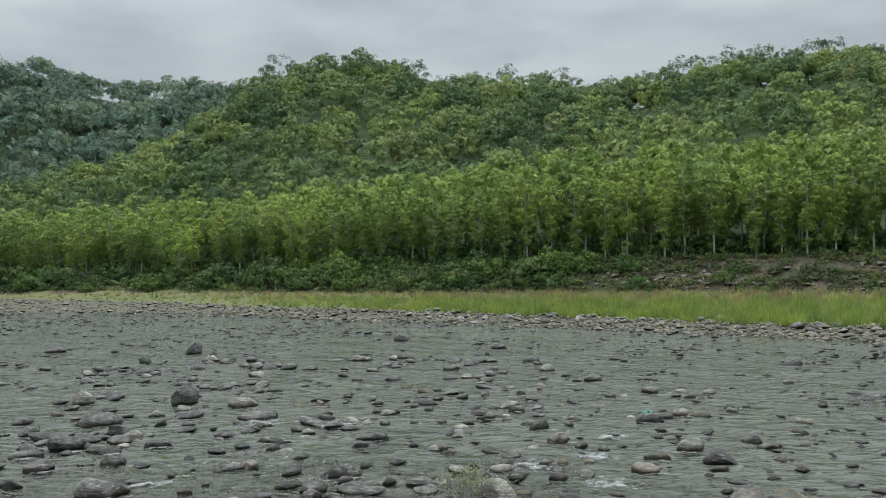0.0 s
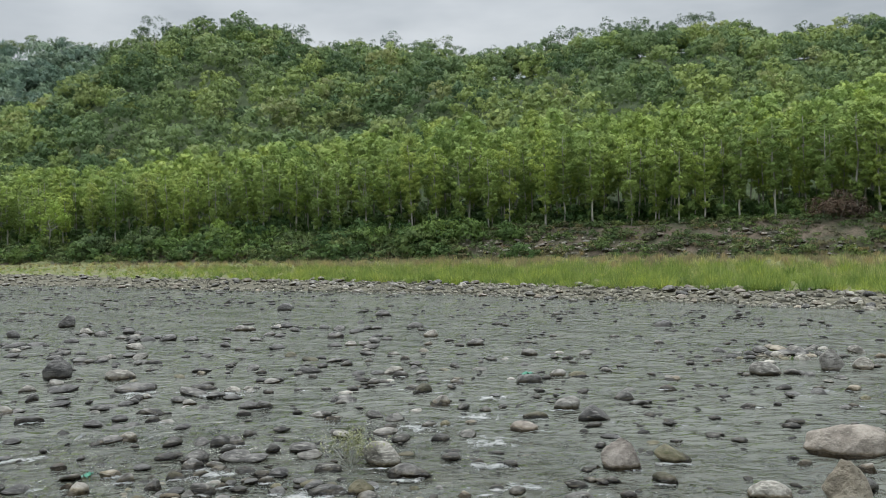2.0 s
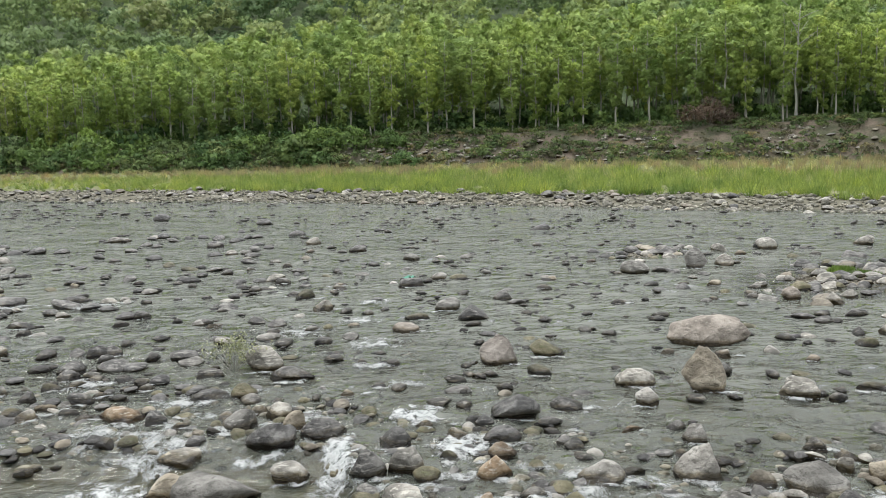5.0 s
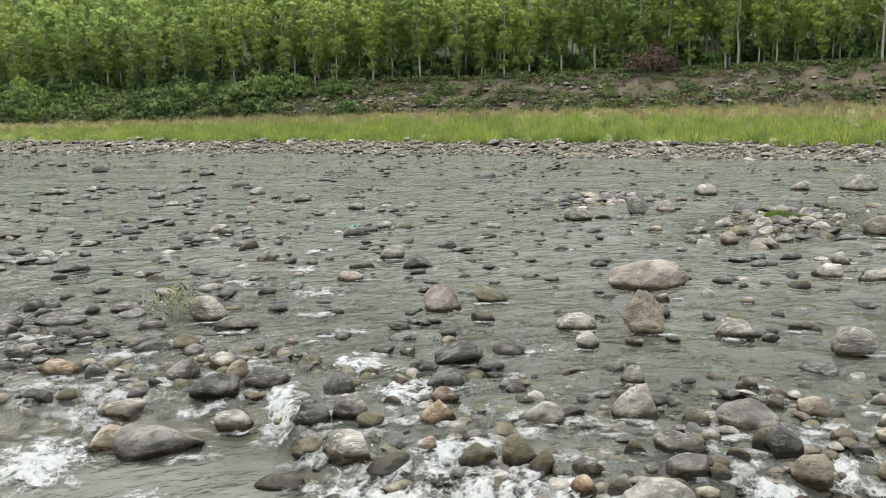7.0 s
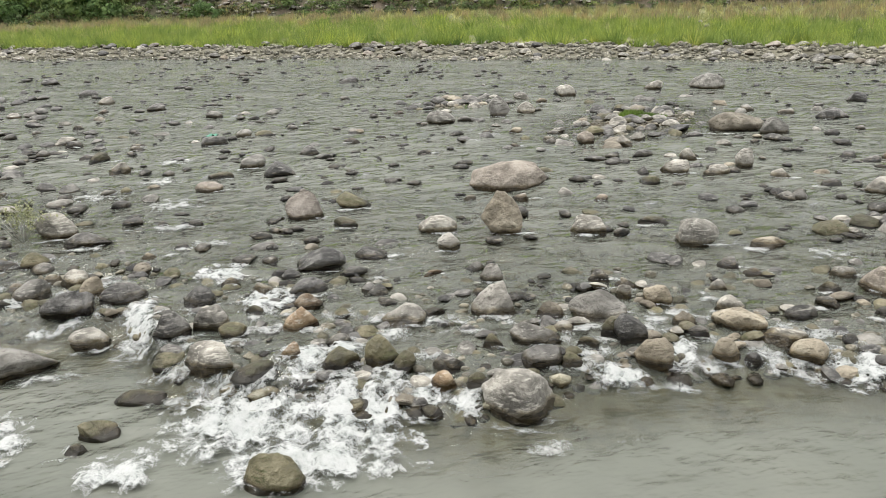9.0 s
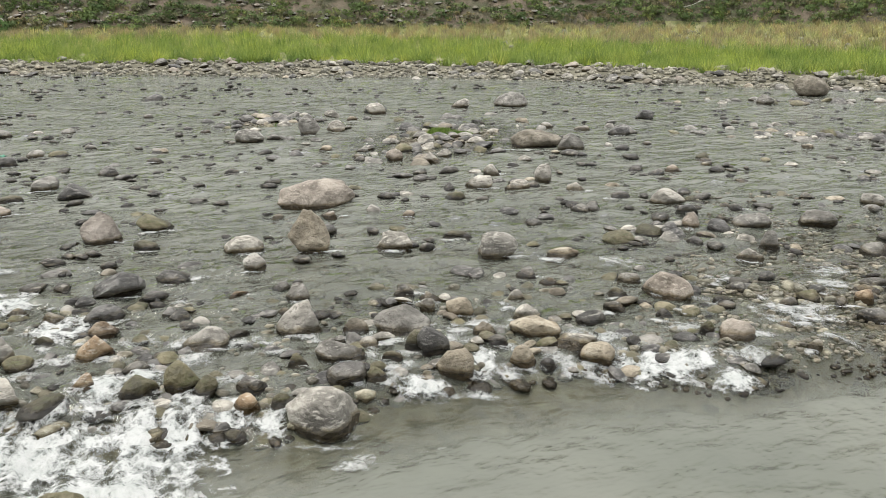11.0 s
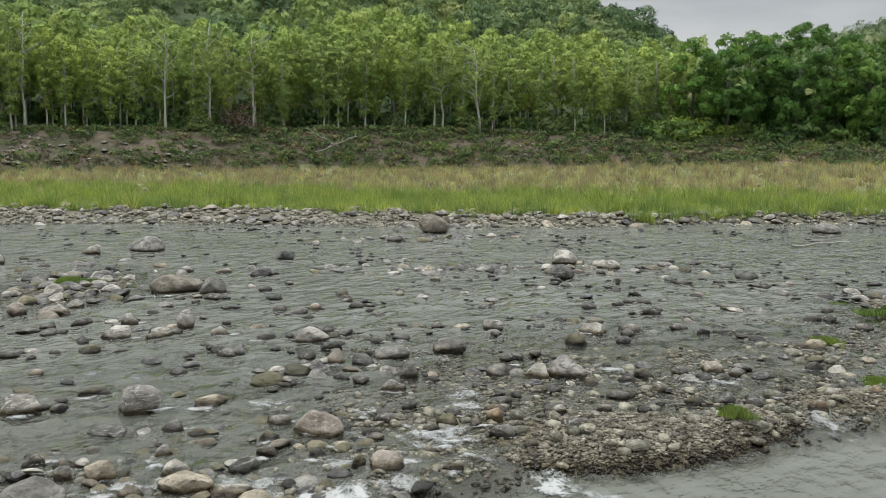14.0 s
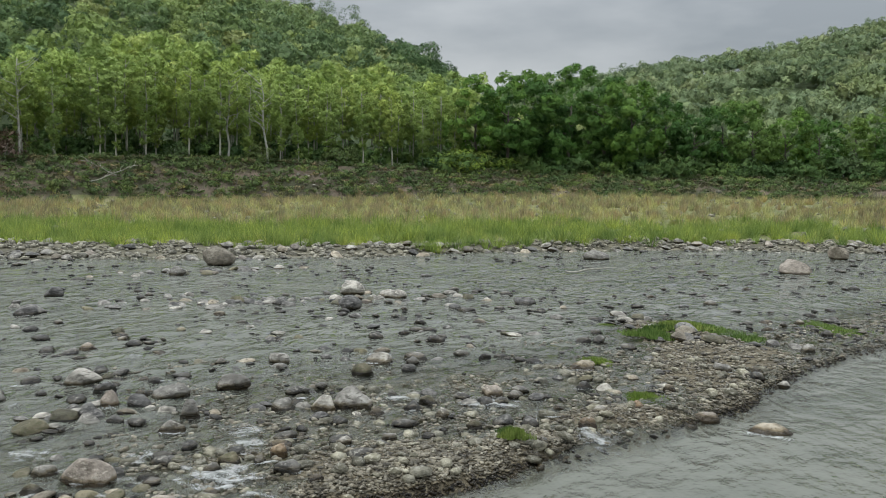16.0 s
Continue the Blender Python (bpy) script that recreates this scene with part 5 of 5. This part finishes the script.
# low trees that close the ridge, and taller open ones along the skyline
b = np.radians(np.linspace(-20, 80, 420) + rng.uniform(-0.2, 0.2, 420))
r = MAIN_R + rng.uniform(-14, 2, len(b))
xy = np.stack([r * np.sin(b), r * np.cos(b)], -1)
woodland("ridge_thicket", [broad_crown(150 + k, 3.6, 3.4, 2.4, 14, 15, 1.2, 0.5) for k in range(4)], xy, rng.uniform(0.8, 1.3, len(xy)), leaf_hill, "dense low trees along the ridge")
b = np.radians(np.arange(-13, 76, 1.0) + rng.uniform(-0.45, 0.45, 89))
r = MAIN_R + rng.uniform(-10, 4, len(b))
xy = np.stack([r * np.sin(b), r * np.cos(b)], -1)
sky_crowns = [broad_crown(160 + k, 2.2 + 0.6 * (k % 3), 2.4 + 0.6 * (k % 2), 7.6 + 0.9 * (k % 3), 18, 34, 0.52, 0.6) for k in range(6)]
size = rng.uniform(0.75, 1.2, len(xy))
woodland("skyline_trees", sky_crowns, xy, size, leaf_ridge, "open-crowned trees standing along the ridge")
bm = bmesh.new()
for n, ((x, y), k) in enumerate(zip(xy, size)):
    z = float(ground_height(np.array(x), np.array(y)))
    limb_tube(bm, (x, y, z - 0.5), (x, y, z + 8 * k), 0.25, 0.1, 5, 0.15, 3, n)
    for a in (0.5, 2.6, 4.7):
        limb_tube(bm, (x, y, z + 5 * k), (x + 1.8 * k * math.cos(a + n), y + 1.8 * k * math.sin(a + n), z + 8.2 * k), 0.13, 0.05, 4, 0.15, 2, n)
tagged(part("skyline_trunks", bm, bark_grey), "trunks of the trees along the ridge", "trees", kind="stuff")

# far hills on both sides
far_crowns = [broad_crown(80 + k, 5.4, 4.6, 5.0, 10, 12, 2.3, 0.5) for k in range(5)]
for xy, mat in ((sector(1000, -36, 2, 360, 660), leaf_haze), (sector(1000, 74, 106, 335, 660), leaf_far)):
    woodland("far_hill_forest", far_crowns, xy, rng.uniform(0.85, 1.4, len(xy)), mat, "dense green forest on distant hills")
b = np.radians(np.concatenate([np.arange(-27, -10, 0.55), np.arange(84, 103, 0.6)]))
r = FAR_R + rng.uniform(-10, 10, len(b))
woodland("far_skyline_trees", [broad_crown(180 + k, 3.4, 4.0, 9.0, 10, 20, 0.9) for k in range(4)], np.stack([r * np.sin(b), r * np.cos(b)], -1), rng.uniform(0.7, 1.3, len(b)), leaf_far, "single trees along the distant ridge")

# big dark broadleaf trees at the end of the plantation
dark = [tree_model("big dark green broadleaf tree on the bank", broad_crown(90 + k, 4.0, 6.2, 6.0, 64, 46, 0.62, 1.0), leaf_dark, bark_dark, 7.6, 0.26, 8, 1.9, 90 + k, "broadleaf trees") for k in range(3)]
DARK = [(76.5, 10, 1.02), (78.5, 9, 1.05), (80.5, 12, 1.12), (82.3, 10, 1.15), (84.5, 12, 1.02), (86.2, 10, 1.0), (88.2, 12, 0.86), (90, 10, 0.72), (91.6, 12, 0.75), (93.4, 10, 0.76), (95.2, 12, 0.68), (97, 10, 0.62), (99, 12, 0.62), (101, 10, 0.62), (79.5, 18, 1.1), (83.5, 18, 1.12), (87.5, 18, 0.9), (92.5, 19, 0.8), (96, 19, 0.7), (100, 19, 0.7)]
for n, (b, back, s) in enumerate(DARK):
    x, y, z = on_ground(b, float(along(b, BANK_TOE)) + back)
    m = pose(x, y, z, 0, 0, rng.uniform(0, 360)) @ Matrix.Diagonal((s, s, s, 1))
    if n < 3:
        dark[n].matrix_basis = m
    else:
        copy_thing(dark[n % 3], m)


# ---- shrubs on the bank ----
def shrub_shape(seed, wide=1.5, tall=0.75, clusters=13, count=6, size=0.55):
    r = np.random.default_rng(seed)
    d = r.normal(0, 1, (clusters, 3))
    d[:, 2] = np.abs(d[:, 2])
    d /= np.linalg.norm(d, axis=1, keepdims=True)
    return leaf_puffs(d * np.array([wide, wide, tall]) * r.uniform(0.4, 1, (clusters, 1)) + (0, 0, 0.12), 0.42 * wide, count, size, seed, (0, 0, -0.5))


bearing = rng.uniform(-30, 106, 5800)
gone = rng.uniform(-0.3, 9.5, len(bearing))
dist = along(bearing, BANK_TOE) + gone
xy = np.stack([dist * np.sin(np.radians(bearing)), dist * np.cos(np.radians(bearing))], -1)
bare = rough(xy[:, 0], xy[:, 1], 5.0, 2) + 0.5 * rough(xy[:, 0], xy[:, 1], 1.8, 7) + 0.7 * ((bearing > 8) & (bearing < 45) & (gone > 2))
keep = (bare < 0.5) | (gone > 7.5) | (rng.uniform(0, 1, len(xy)) < 0.38)
xy = xy[keep]
half = len(xy) // 3
woodland("brown_weeds", [shrub_shape(170 + k, 1.0, 0.5, 7, 12, 0.32) for k in range(6)], xy[:half], rng.uniform(0.4, 1.0, half), leaf_weed, "brownish dry weeds over the earth bank")
xy = xy[half:]
woodland("bank_undergrowth", [shrub_shape(120 + k, 1.2, 0.45, 7, 14, 0.3) for k in range(8)], xy, rng.uniform(0.4, 1.05, len(xy)) * (1 + 0.4 * (np.degrees(np.arctan2(xy[:, 0], xy[:, 1])) < 8)), leaf_shrub, "low creeping shrubs and weeds over the earth bank")

xy = sector(900, -34, 13, 104, 185, 0.8)
gone = np.hypot(xy[:, 0], xy[:, 1]) - along(np.degrees(np.arctan2(xy[:, 0], xy[:, 1])), BANK_TOE)
xy = np.concatenate([xy[(gone > 0.3) & (gone < 9)], [on_ground(b, float(along(b, BANK_TOE)) + rng.uniform(6.5, 12))[:2] for b in rng.uniform(72, 106, 130)]])
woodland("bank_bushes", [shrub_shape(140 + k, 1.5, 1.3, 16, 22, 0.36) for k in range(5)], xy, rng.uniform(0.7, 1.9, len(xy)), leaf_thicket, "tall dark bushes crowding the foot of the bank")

bearing = rng.uniform(-30, 104, 950)
dist = along(bearing, BANK_TOE) + rng.uniform(9.5, 38, len(bearing))
xy = np.stack([dist * np.sin(np.radians(bearing)), dist * np.cos(np.radians(bearing))], -1)
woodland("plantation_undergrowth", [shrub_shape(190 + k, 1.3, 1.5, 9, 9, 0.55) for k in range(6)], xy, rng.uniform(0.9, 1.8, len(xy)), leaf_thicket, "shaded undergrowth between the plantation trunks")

SHRUBS = [  # bearing, metres behind the foot of the bank, size, leaf
    (-6.5, 7, 1.9, 1), (-27, 4, 2.6, 0), (-23, 3, 2, 0), (-14, 3, 2.1, 0), (-11, 4, 2.2, 0), (1, 3, 1.5, 0), (5, 3, 1.6, 2), (7, 4, 1.7, 2), (9, 4, 1.6, 2), (11.5, 4, 1.5, 2), (74.5, 8, 1.6, 1), (76.3, 8, 2, 1), (78.2, 8, 1.6, 1), (68, 9, 1.8, 0), (63, 8, 1.5, 0), (46, 8, 1.4, 0), (58, 8, 1.5, 0), (98.5, 8, 2, 0), (30.4, 7.5, 1.6, 3), (31.3, 7.2, 1.9, 3), (32.1, 7.5, 1.6, 3), (48.4, 7.5, 2, 3)]
SHRUB_KINDS = [("dense green shrub on the river bank", leaf_shrub), ("bright yellow-green bush on the bank", leaf_bright), ("dark green leafy bush on the bank", leaf_thicket), ("dry brown leafless bush on the bank", leaf_brown)]
for n, (b, back, s, kind) in enumerate(SHRUBS):
    x, y, z = on_ground(b, float(along(b, BANK_TOE)) + back)
    bush = new("shrub", None)
    tagged(bush, SHRUB_KINDS[kind][0], "shrub", "bank shrubs")
    bm = bmesh.new()
    for k in range(5):
        a = k * 1.26 + n
        limb_tube(bm, (0, 0, -0.3), (0.6 * math.cos(a), 0.6 * math.sin(a), 0.9), 0.04, 0.015, 5, 0.06, 3, n * 7 + k)
    part("stems", bm, bark_grey, bush)
    bulk_part("foliage", shrub_shape(300 + n, 1.3, 1.35, 34, 40, 0.22 if kind != 3 else 0.16), SHRUB_KINDS[kind][1], bush)
    bush.matrix_basis = pose(x, y, z, 0, 0, 40 * n) @ Matrix.Diagonal((s, s, s, 1))

# ---- a light green tree before the plantation, and single pale trees that stand out ----
light_tree = tree_model("light yellow-green spreading tree at the foot of the bank", broad_crown(480, 3.2, 2.9, 5.2, 26, 44, 0.36, 0.5), leaf_bright, bark_grey, 5.6, 0.17, 8, 2.0, 480, "", 0.35, 0.6)
light_tree.matrix_basis = pose(*on_ground(-16.4, float(along(-16.4, BANK_TOE)) + 5))
PALE = [(49.2, 8, 11.5, 0.8, 0.0), (46.6, 9, 12.5, 1.0, 0.0), (63.4, 7, 10.5, 0.9, 5.0), (36.2, 9, 13.5, 1.0, 0.0), (61.0, 9, 11.0, 0.9, 0.0), (44.0, 8, 11.5, 0.9, 0.0)]
for n, (b, back, high, sparse, tilt) in enumerate(PALE):
    x, y, z = on_ground(b, float(along(b, BANK_TOE)) + back)
    t = tree_model("pale-barked tree with sparse leaves on the bank", tall_crown(500 + n, high, high * 0.35, 2.2, 30, int(18 * sparse), 0.28), leaf_plantation, bark_pale, high, 0.17, 12, 2.4, 500 + n, "pale trees", 0.3, 0.8, 0.2)
    t.matrix_basis = pose(x, y, z, 0, tilt, 50 * n)


# ---- grass of the flat ----
def tuft(seed, blades, high, spread, wide):
    """A tuft of arching blades: upright in the middle, spilling over outside."""
    r = np.random.default_rng(seed)
    a, k = r.uniform(0, 6.28, blades), r.uniform(0, 1, blades) ** 0.7
    out = np.stack([np.cos(a), np.sin(a), np.zeros(blades)], -1)
    base = out * (0.14 * spread * k)[:, None] + r.normal(0, 0.05, (blades, 3)) * (spread, spread, 0)
    h = high * r.uniform(0.55, 1.1, blades) * (1 - 0.35 * k)
    turn = a + r.normal(0, 0.8, blades)
    side = np.stack([-np.sin(turn), np.cos(turn), np.zeros(blades)], -1) * wide
    tip = base + out * (spread * (0.08 + 0.55 * k) * r.uniform(0.5, 1.2, blades))[:, None] + np.stack([0 * h, 0 * h, h], -1)
    v = np.stack([base - side, base + side, tip], 1).reshape(-1, 3)
    return v, np.arange(blades * 3).reshape(-1, 3)


def grass_field(name, tufts, xy, scale, mat, label):
    n = len(xy)
    pos = np.column_stack([xy, ground_height(xy[:, 0], xy[:, 1]) - 0.03])
    pick = rng.integers(0, len(tufts), n)
    v, f = stamp(tufts, pos, turns(rng.uniform(0, 6.28, n)), scale, pick)
    return tagged(new(name, plant_tones(bulk_mesh(name, v, f, mat), tufts, pick, n)), label, "grass", kind="stuff")


xy = sector(72000, -28, 108, 48, 165, 0.75)
bearing, dist = np.degrees(np.arctan2(xy[:, 0], xy[:, 1])), np.hypot(xy[:, 0], xy[:, 1])
into, depth = dist - along(bearing, GRASS_EDGE), along(bearing, BANK_TOE) - along(bearing, GRASS_EDGE)
patchy = rough(xy[:, 0], xy[:, 1], 2.6, 3) + 0.6 * rough(xy[:, 0], xy[:, 1], 7, 5)
front = (into > -0.6 + 1.2 * rough(xy[:, 0], xy[:, 1], 2.2, 8)) & (into < np.interp(bearing, [25, 60], [0.55, 0.27]) * depth + 4 * patchy) & (into < depth) & (patchy > -1.1) & (rng.uniform(0, 1, len(xy)) < np.clip(0.25 + (bearing + 12) * 0.05, 0.2, 1))
clump = rough(xy[:, 0], xy[:, 1], 1.7, 1) + 0.7 * rough(xy[:, 0], xy[:, 1], 4.1, 6)
front &= rng.uniform(0, 1, len(xy)) < np.clip(0.75 + 0.7 * clump, 0.2, 1)
sc = np.clip(0.85 + 0.42 * clump, 0.45, 1.5) * rng.uniform(0.7, 1.25, len(xy)) * np.clip(0.9 + bearing * 0.02, 0.35, 1.0)
grass_field("green_reed_grass", [tuft(k, 38, 1.05, 1.25, 0.021) for k in range(6)], xy[front], sc[front], grass_green, "tall bright green reed grass along the shore")
back = (into > 0.22 * depth + 4 * patchy) & (into < depth + 1.5) & (rng.uniform(0, 1, len(xy)) < np.clip(0.24 + 0.08 * (bearing > 55) + 0.3 * rough(xy[:, 0], xy[:, 1], 2.1, 4), 0.06, 1))
grass_field("dry_grass", [tuft(20 + k, 24, 0.85, 1.2, 0.027) for k in range(6)], xy[back], rng.uniform(0.6, 1.25, back.sum()) * np.clip(0.6 + bearing[back] * 0.02 + 0.3, 0.35, 1.0), grass_tan, "dry straw-coloured grass with seed heads")

pick = (into > np.interp(bearing, [25, 60], [0.5, 0.24]) * depth + 4 * patchy) & (into < depth + 1.0) & (rough(xy[:, 0], xy[:, 1], 1.6, 9) + 0.5 * rough(xy[:, 0], xy[:, 1], 0.9, 3) > 0.45)
xy = xy[pick][:2600]
grass_field("brown_grass_tufts", [tuft(30 + k, 44, 1.1, 0.8, 0.026) for k in range(4)], xy, rng.uniform(0.7, 1.15, len(xy)) * np.clip(0.9 + bearing[pick][:2600] * 0.02, 0.35, 1.0), grass_brown, "brown tufts of seeding grass on the flat")


# ---- plants, moss and litter on the bars ----
def leafy_clump(name, label, x, y, z, wide, tall, mat, seed, clusters=14, count=10, size=0.07):
    v, f, w = shrub_shape(seed, wide, tall, clusters, count, size)
    k = (v - v.mean(0)) * (0.45, 0.45, 0.6) + v.mean(0) if wide < 0.5 else v
    ob = new(name, bulk_mesh(name, k, f, mat, normals=w))
    ob.matrix_world = pose(x, y, z)
    return tagged(ob, label, "plant")


def mat_of_grass(seed, blades, tall):
    """A low uneven mat of short blades, thicker in the middle."""
    r = np.random.default_rng(seed)
    a, k = r.uniform(0, 6.28, blades), r.uniform(0, 1, blades) ** 0.6
    k = k * (0.8 + 0.25 * np.sin(3 * a + seed) + 0.15 * np.sin(7 * a))
    base = np.stack([k * np.cos(a), k * np.sin(a), np.zeros(blades)], -1)
    turn = r.uniform(0, 6.28, blades)
    side = np.stack([-np.sin(turn), np.cos(turn), np.zeros(blades)], -1) * 0.024
    h = 1.5 * tall * r.uniform(0.4, 1.1, blades) * (1 - 0.5 * np.clip(k, 0, 1))
    tip = base + np.stack([np.cos(turn) * 0.05, np.sin(turn) * 0.05, h], -1)
    return np.stack([base - side, base + side, tip], 1).reshape(-1, 3), np.arange(blades * 3).reshape(-1, 3)


def grass_clump(x, y, wide, tall, mat, label, seed, blades=1300):
    v, f = mat_of_grass(seed, blades, tall)
    ob = new("grass_clump", bulk_mesh("grass_clump", v * (wide * 1.4, wide, 1), f, mat))
    ob.matrix_world = pose(x, y, float(ground_height(np.array(x), np.array(y))) + 0.045, 0, 0, 70 * seed)
    return tagged(ob, label, "grass", "grass clumps on the bars")


GRASS_SPOTS = [(28.5, -1.22, 0.9, 0.13), (28.6, -0.635, 0.8, 0.12), (27.6, -0.405, 0.9, 0.14), (28.4, -1.71, 0.9, 0.12), (27.5, -2.16, 0.8, 0.1), (29.5, -0.88, 0.7, 0.1), (26.3, 0.346, 0.7, 0.14), (27.2, 0.0688, 0.6, 0.12), (28.8, 2.06, 0.5, 0.1), (28.4, 1.75, 0.4, 0.1), (24.5, 2.35, 0.35, 0.14), (22.6, 1.45, 0.4, 0.1), (19.2, 0.0802, 0.35, 0.13), (19.4, 0.266, 0.25, 0.1), (15.1, 2, 0.24, 0.13), (15.3, 2.14, 0.2, 0.1), (30.5, -4.81, 0.8, 0.1), (29.8, -5.2, 0.8, 0.08), (31.3, -4.57, 0.6, 0.08), (14.6, 30.6, 0.9, 0.1), (15.5, 30.5, 0.9, 0.12), (15.8, 28.6, 0.9, 0.1), (18.7, 22.7, 0.5, 0.16), (18.8, 22.2, 0.5, 0.1)]
for n, (x, y, wide, tall) in enumerate(GRASS_SPOTS):
    grass_clump(x, y, wide, tall, bar_grass, "short green grass growing on a gravel bar", n)

bush = new("river_bush", None)
tagged(bush, "thin straggly green bush among river stones", "shrub")
bm = bmesh.new()
for k in range(22):
    a, ln = k * 2.4, 0.25 + 0.3 * ((k * 7) % 10) / 10
    limb_tube(bm, (0.05 * math.cos(a), 0.05 * math.sin(a), -0.1), (ln * math.cos(a), ln * 0.8 * math.sin(a), 0.25 + 0.35 * ((k * 3) % 7) / 7), 0.008, 0.003, 4, 0.03, 3, k)
part("stems", bm, bark_grey, bush)
r_ = np.random.default_rng(3)
c_ = r_.normal(0, 1, (52, 3)) * (0.3, 0.25, 0.12) + (0.05, 0, 0.42)
bulk_part("foliage", leaf_cards(c_, (0.06, 0.06, 0.06), 12, 0.065, 3), leaf_river, bush)
bush.matrix_basis = pose(0.42, 17.6, 0.02) @ Matrix.Diagonal((0.72, 0.72, 0.95, 1))

plastic, t_, b_, o_ = material("green_plastic")
b_.inputs["Base Color"].default_value, b_.inputs["Roughness"].default_value = (0.04, 0.22, 0.14, 1), 0.35
film_noise = noise_node(t_, 30, 3)
t_.links.new(bump_node(t_, film_noise.outputs[0], 0.5, 0.01).outputs[0], b_.inputs["Normal"])
for n, (x, y, z, w) in enumerate(((6.05, 26.9, 0.12, 0.2), (-4.6, 17.6, 0.04, 0.13))):
    bm = bmesh.new()
    bmesh.ops.create_grid(bm, x_segments=8, y_segments=8, size=1.0)
    for v in bm.verts:
        v.co = Vector((v.co.x * w, v.co.y * w * 0.5, 0.07 * noise.noise(v.co * 2.2 + Vector((n * 9, 0, 0))) + 0.04 * noise.noise(v.co * 5)))
    ob = part("plastic_scrap", bm, plastic)
    ob.matrix_world = pose(x, y, z, 0, 0, 30 + 50 * n)
    tagged(ob, "crumpled green plastic scrap caught on stones", "litter")

bm = bmesh.new()
limb_tube(bm, (0, 0, 0), (3.3, 0.2, 0.1), 0.05, 0.03, 6, 0.04, 5, 2)
stick = part("driftwood_stick", bm, bark_grey)
stick.matrix_world = pose(42.7, 5.1, 0.08, 0, 0, -44)
tagged(stick, "long grey driftwood stick lying in the shallows", "driftwood")
for n, (b, back, ln) in enumerate(((53.0, 2.2, 5.5), (54.5, 3.0, 4.5))):
    bm = bmesh.new()
    limb_tube(bm, (0, 0, 0), (ln, 0, 0.8), 0.08, 0.03, 6, 0.3, 6, n)
    for k in range(5):
        z = ln * (0.3 + 0.13 * k)
        limb_tube(bm, (z, 0, 0.8 * z / ln), (z + 0.9, (-1) ** k * 0.7, 0.8 * z / ln + 0.6), 0.05, 0.015, 5, 0.12, 3, k + n)
    log = part("fallen_branch", bm, bark_grey)
    x, y, z = on_ground(b, float(along(b, BANK_TOE)) + back)
    log.matrix_world = pose(x, y, z + 0.35, 0, -12, -b + 150 * n)
    tagged(log, "pale fallen branch lying on the weedy bank", "driftwood")
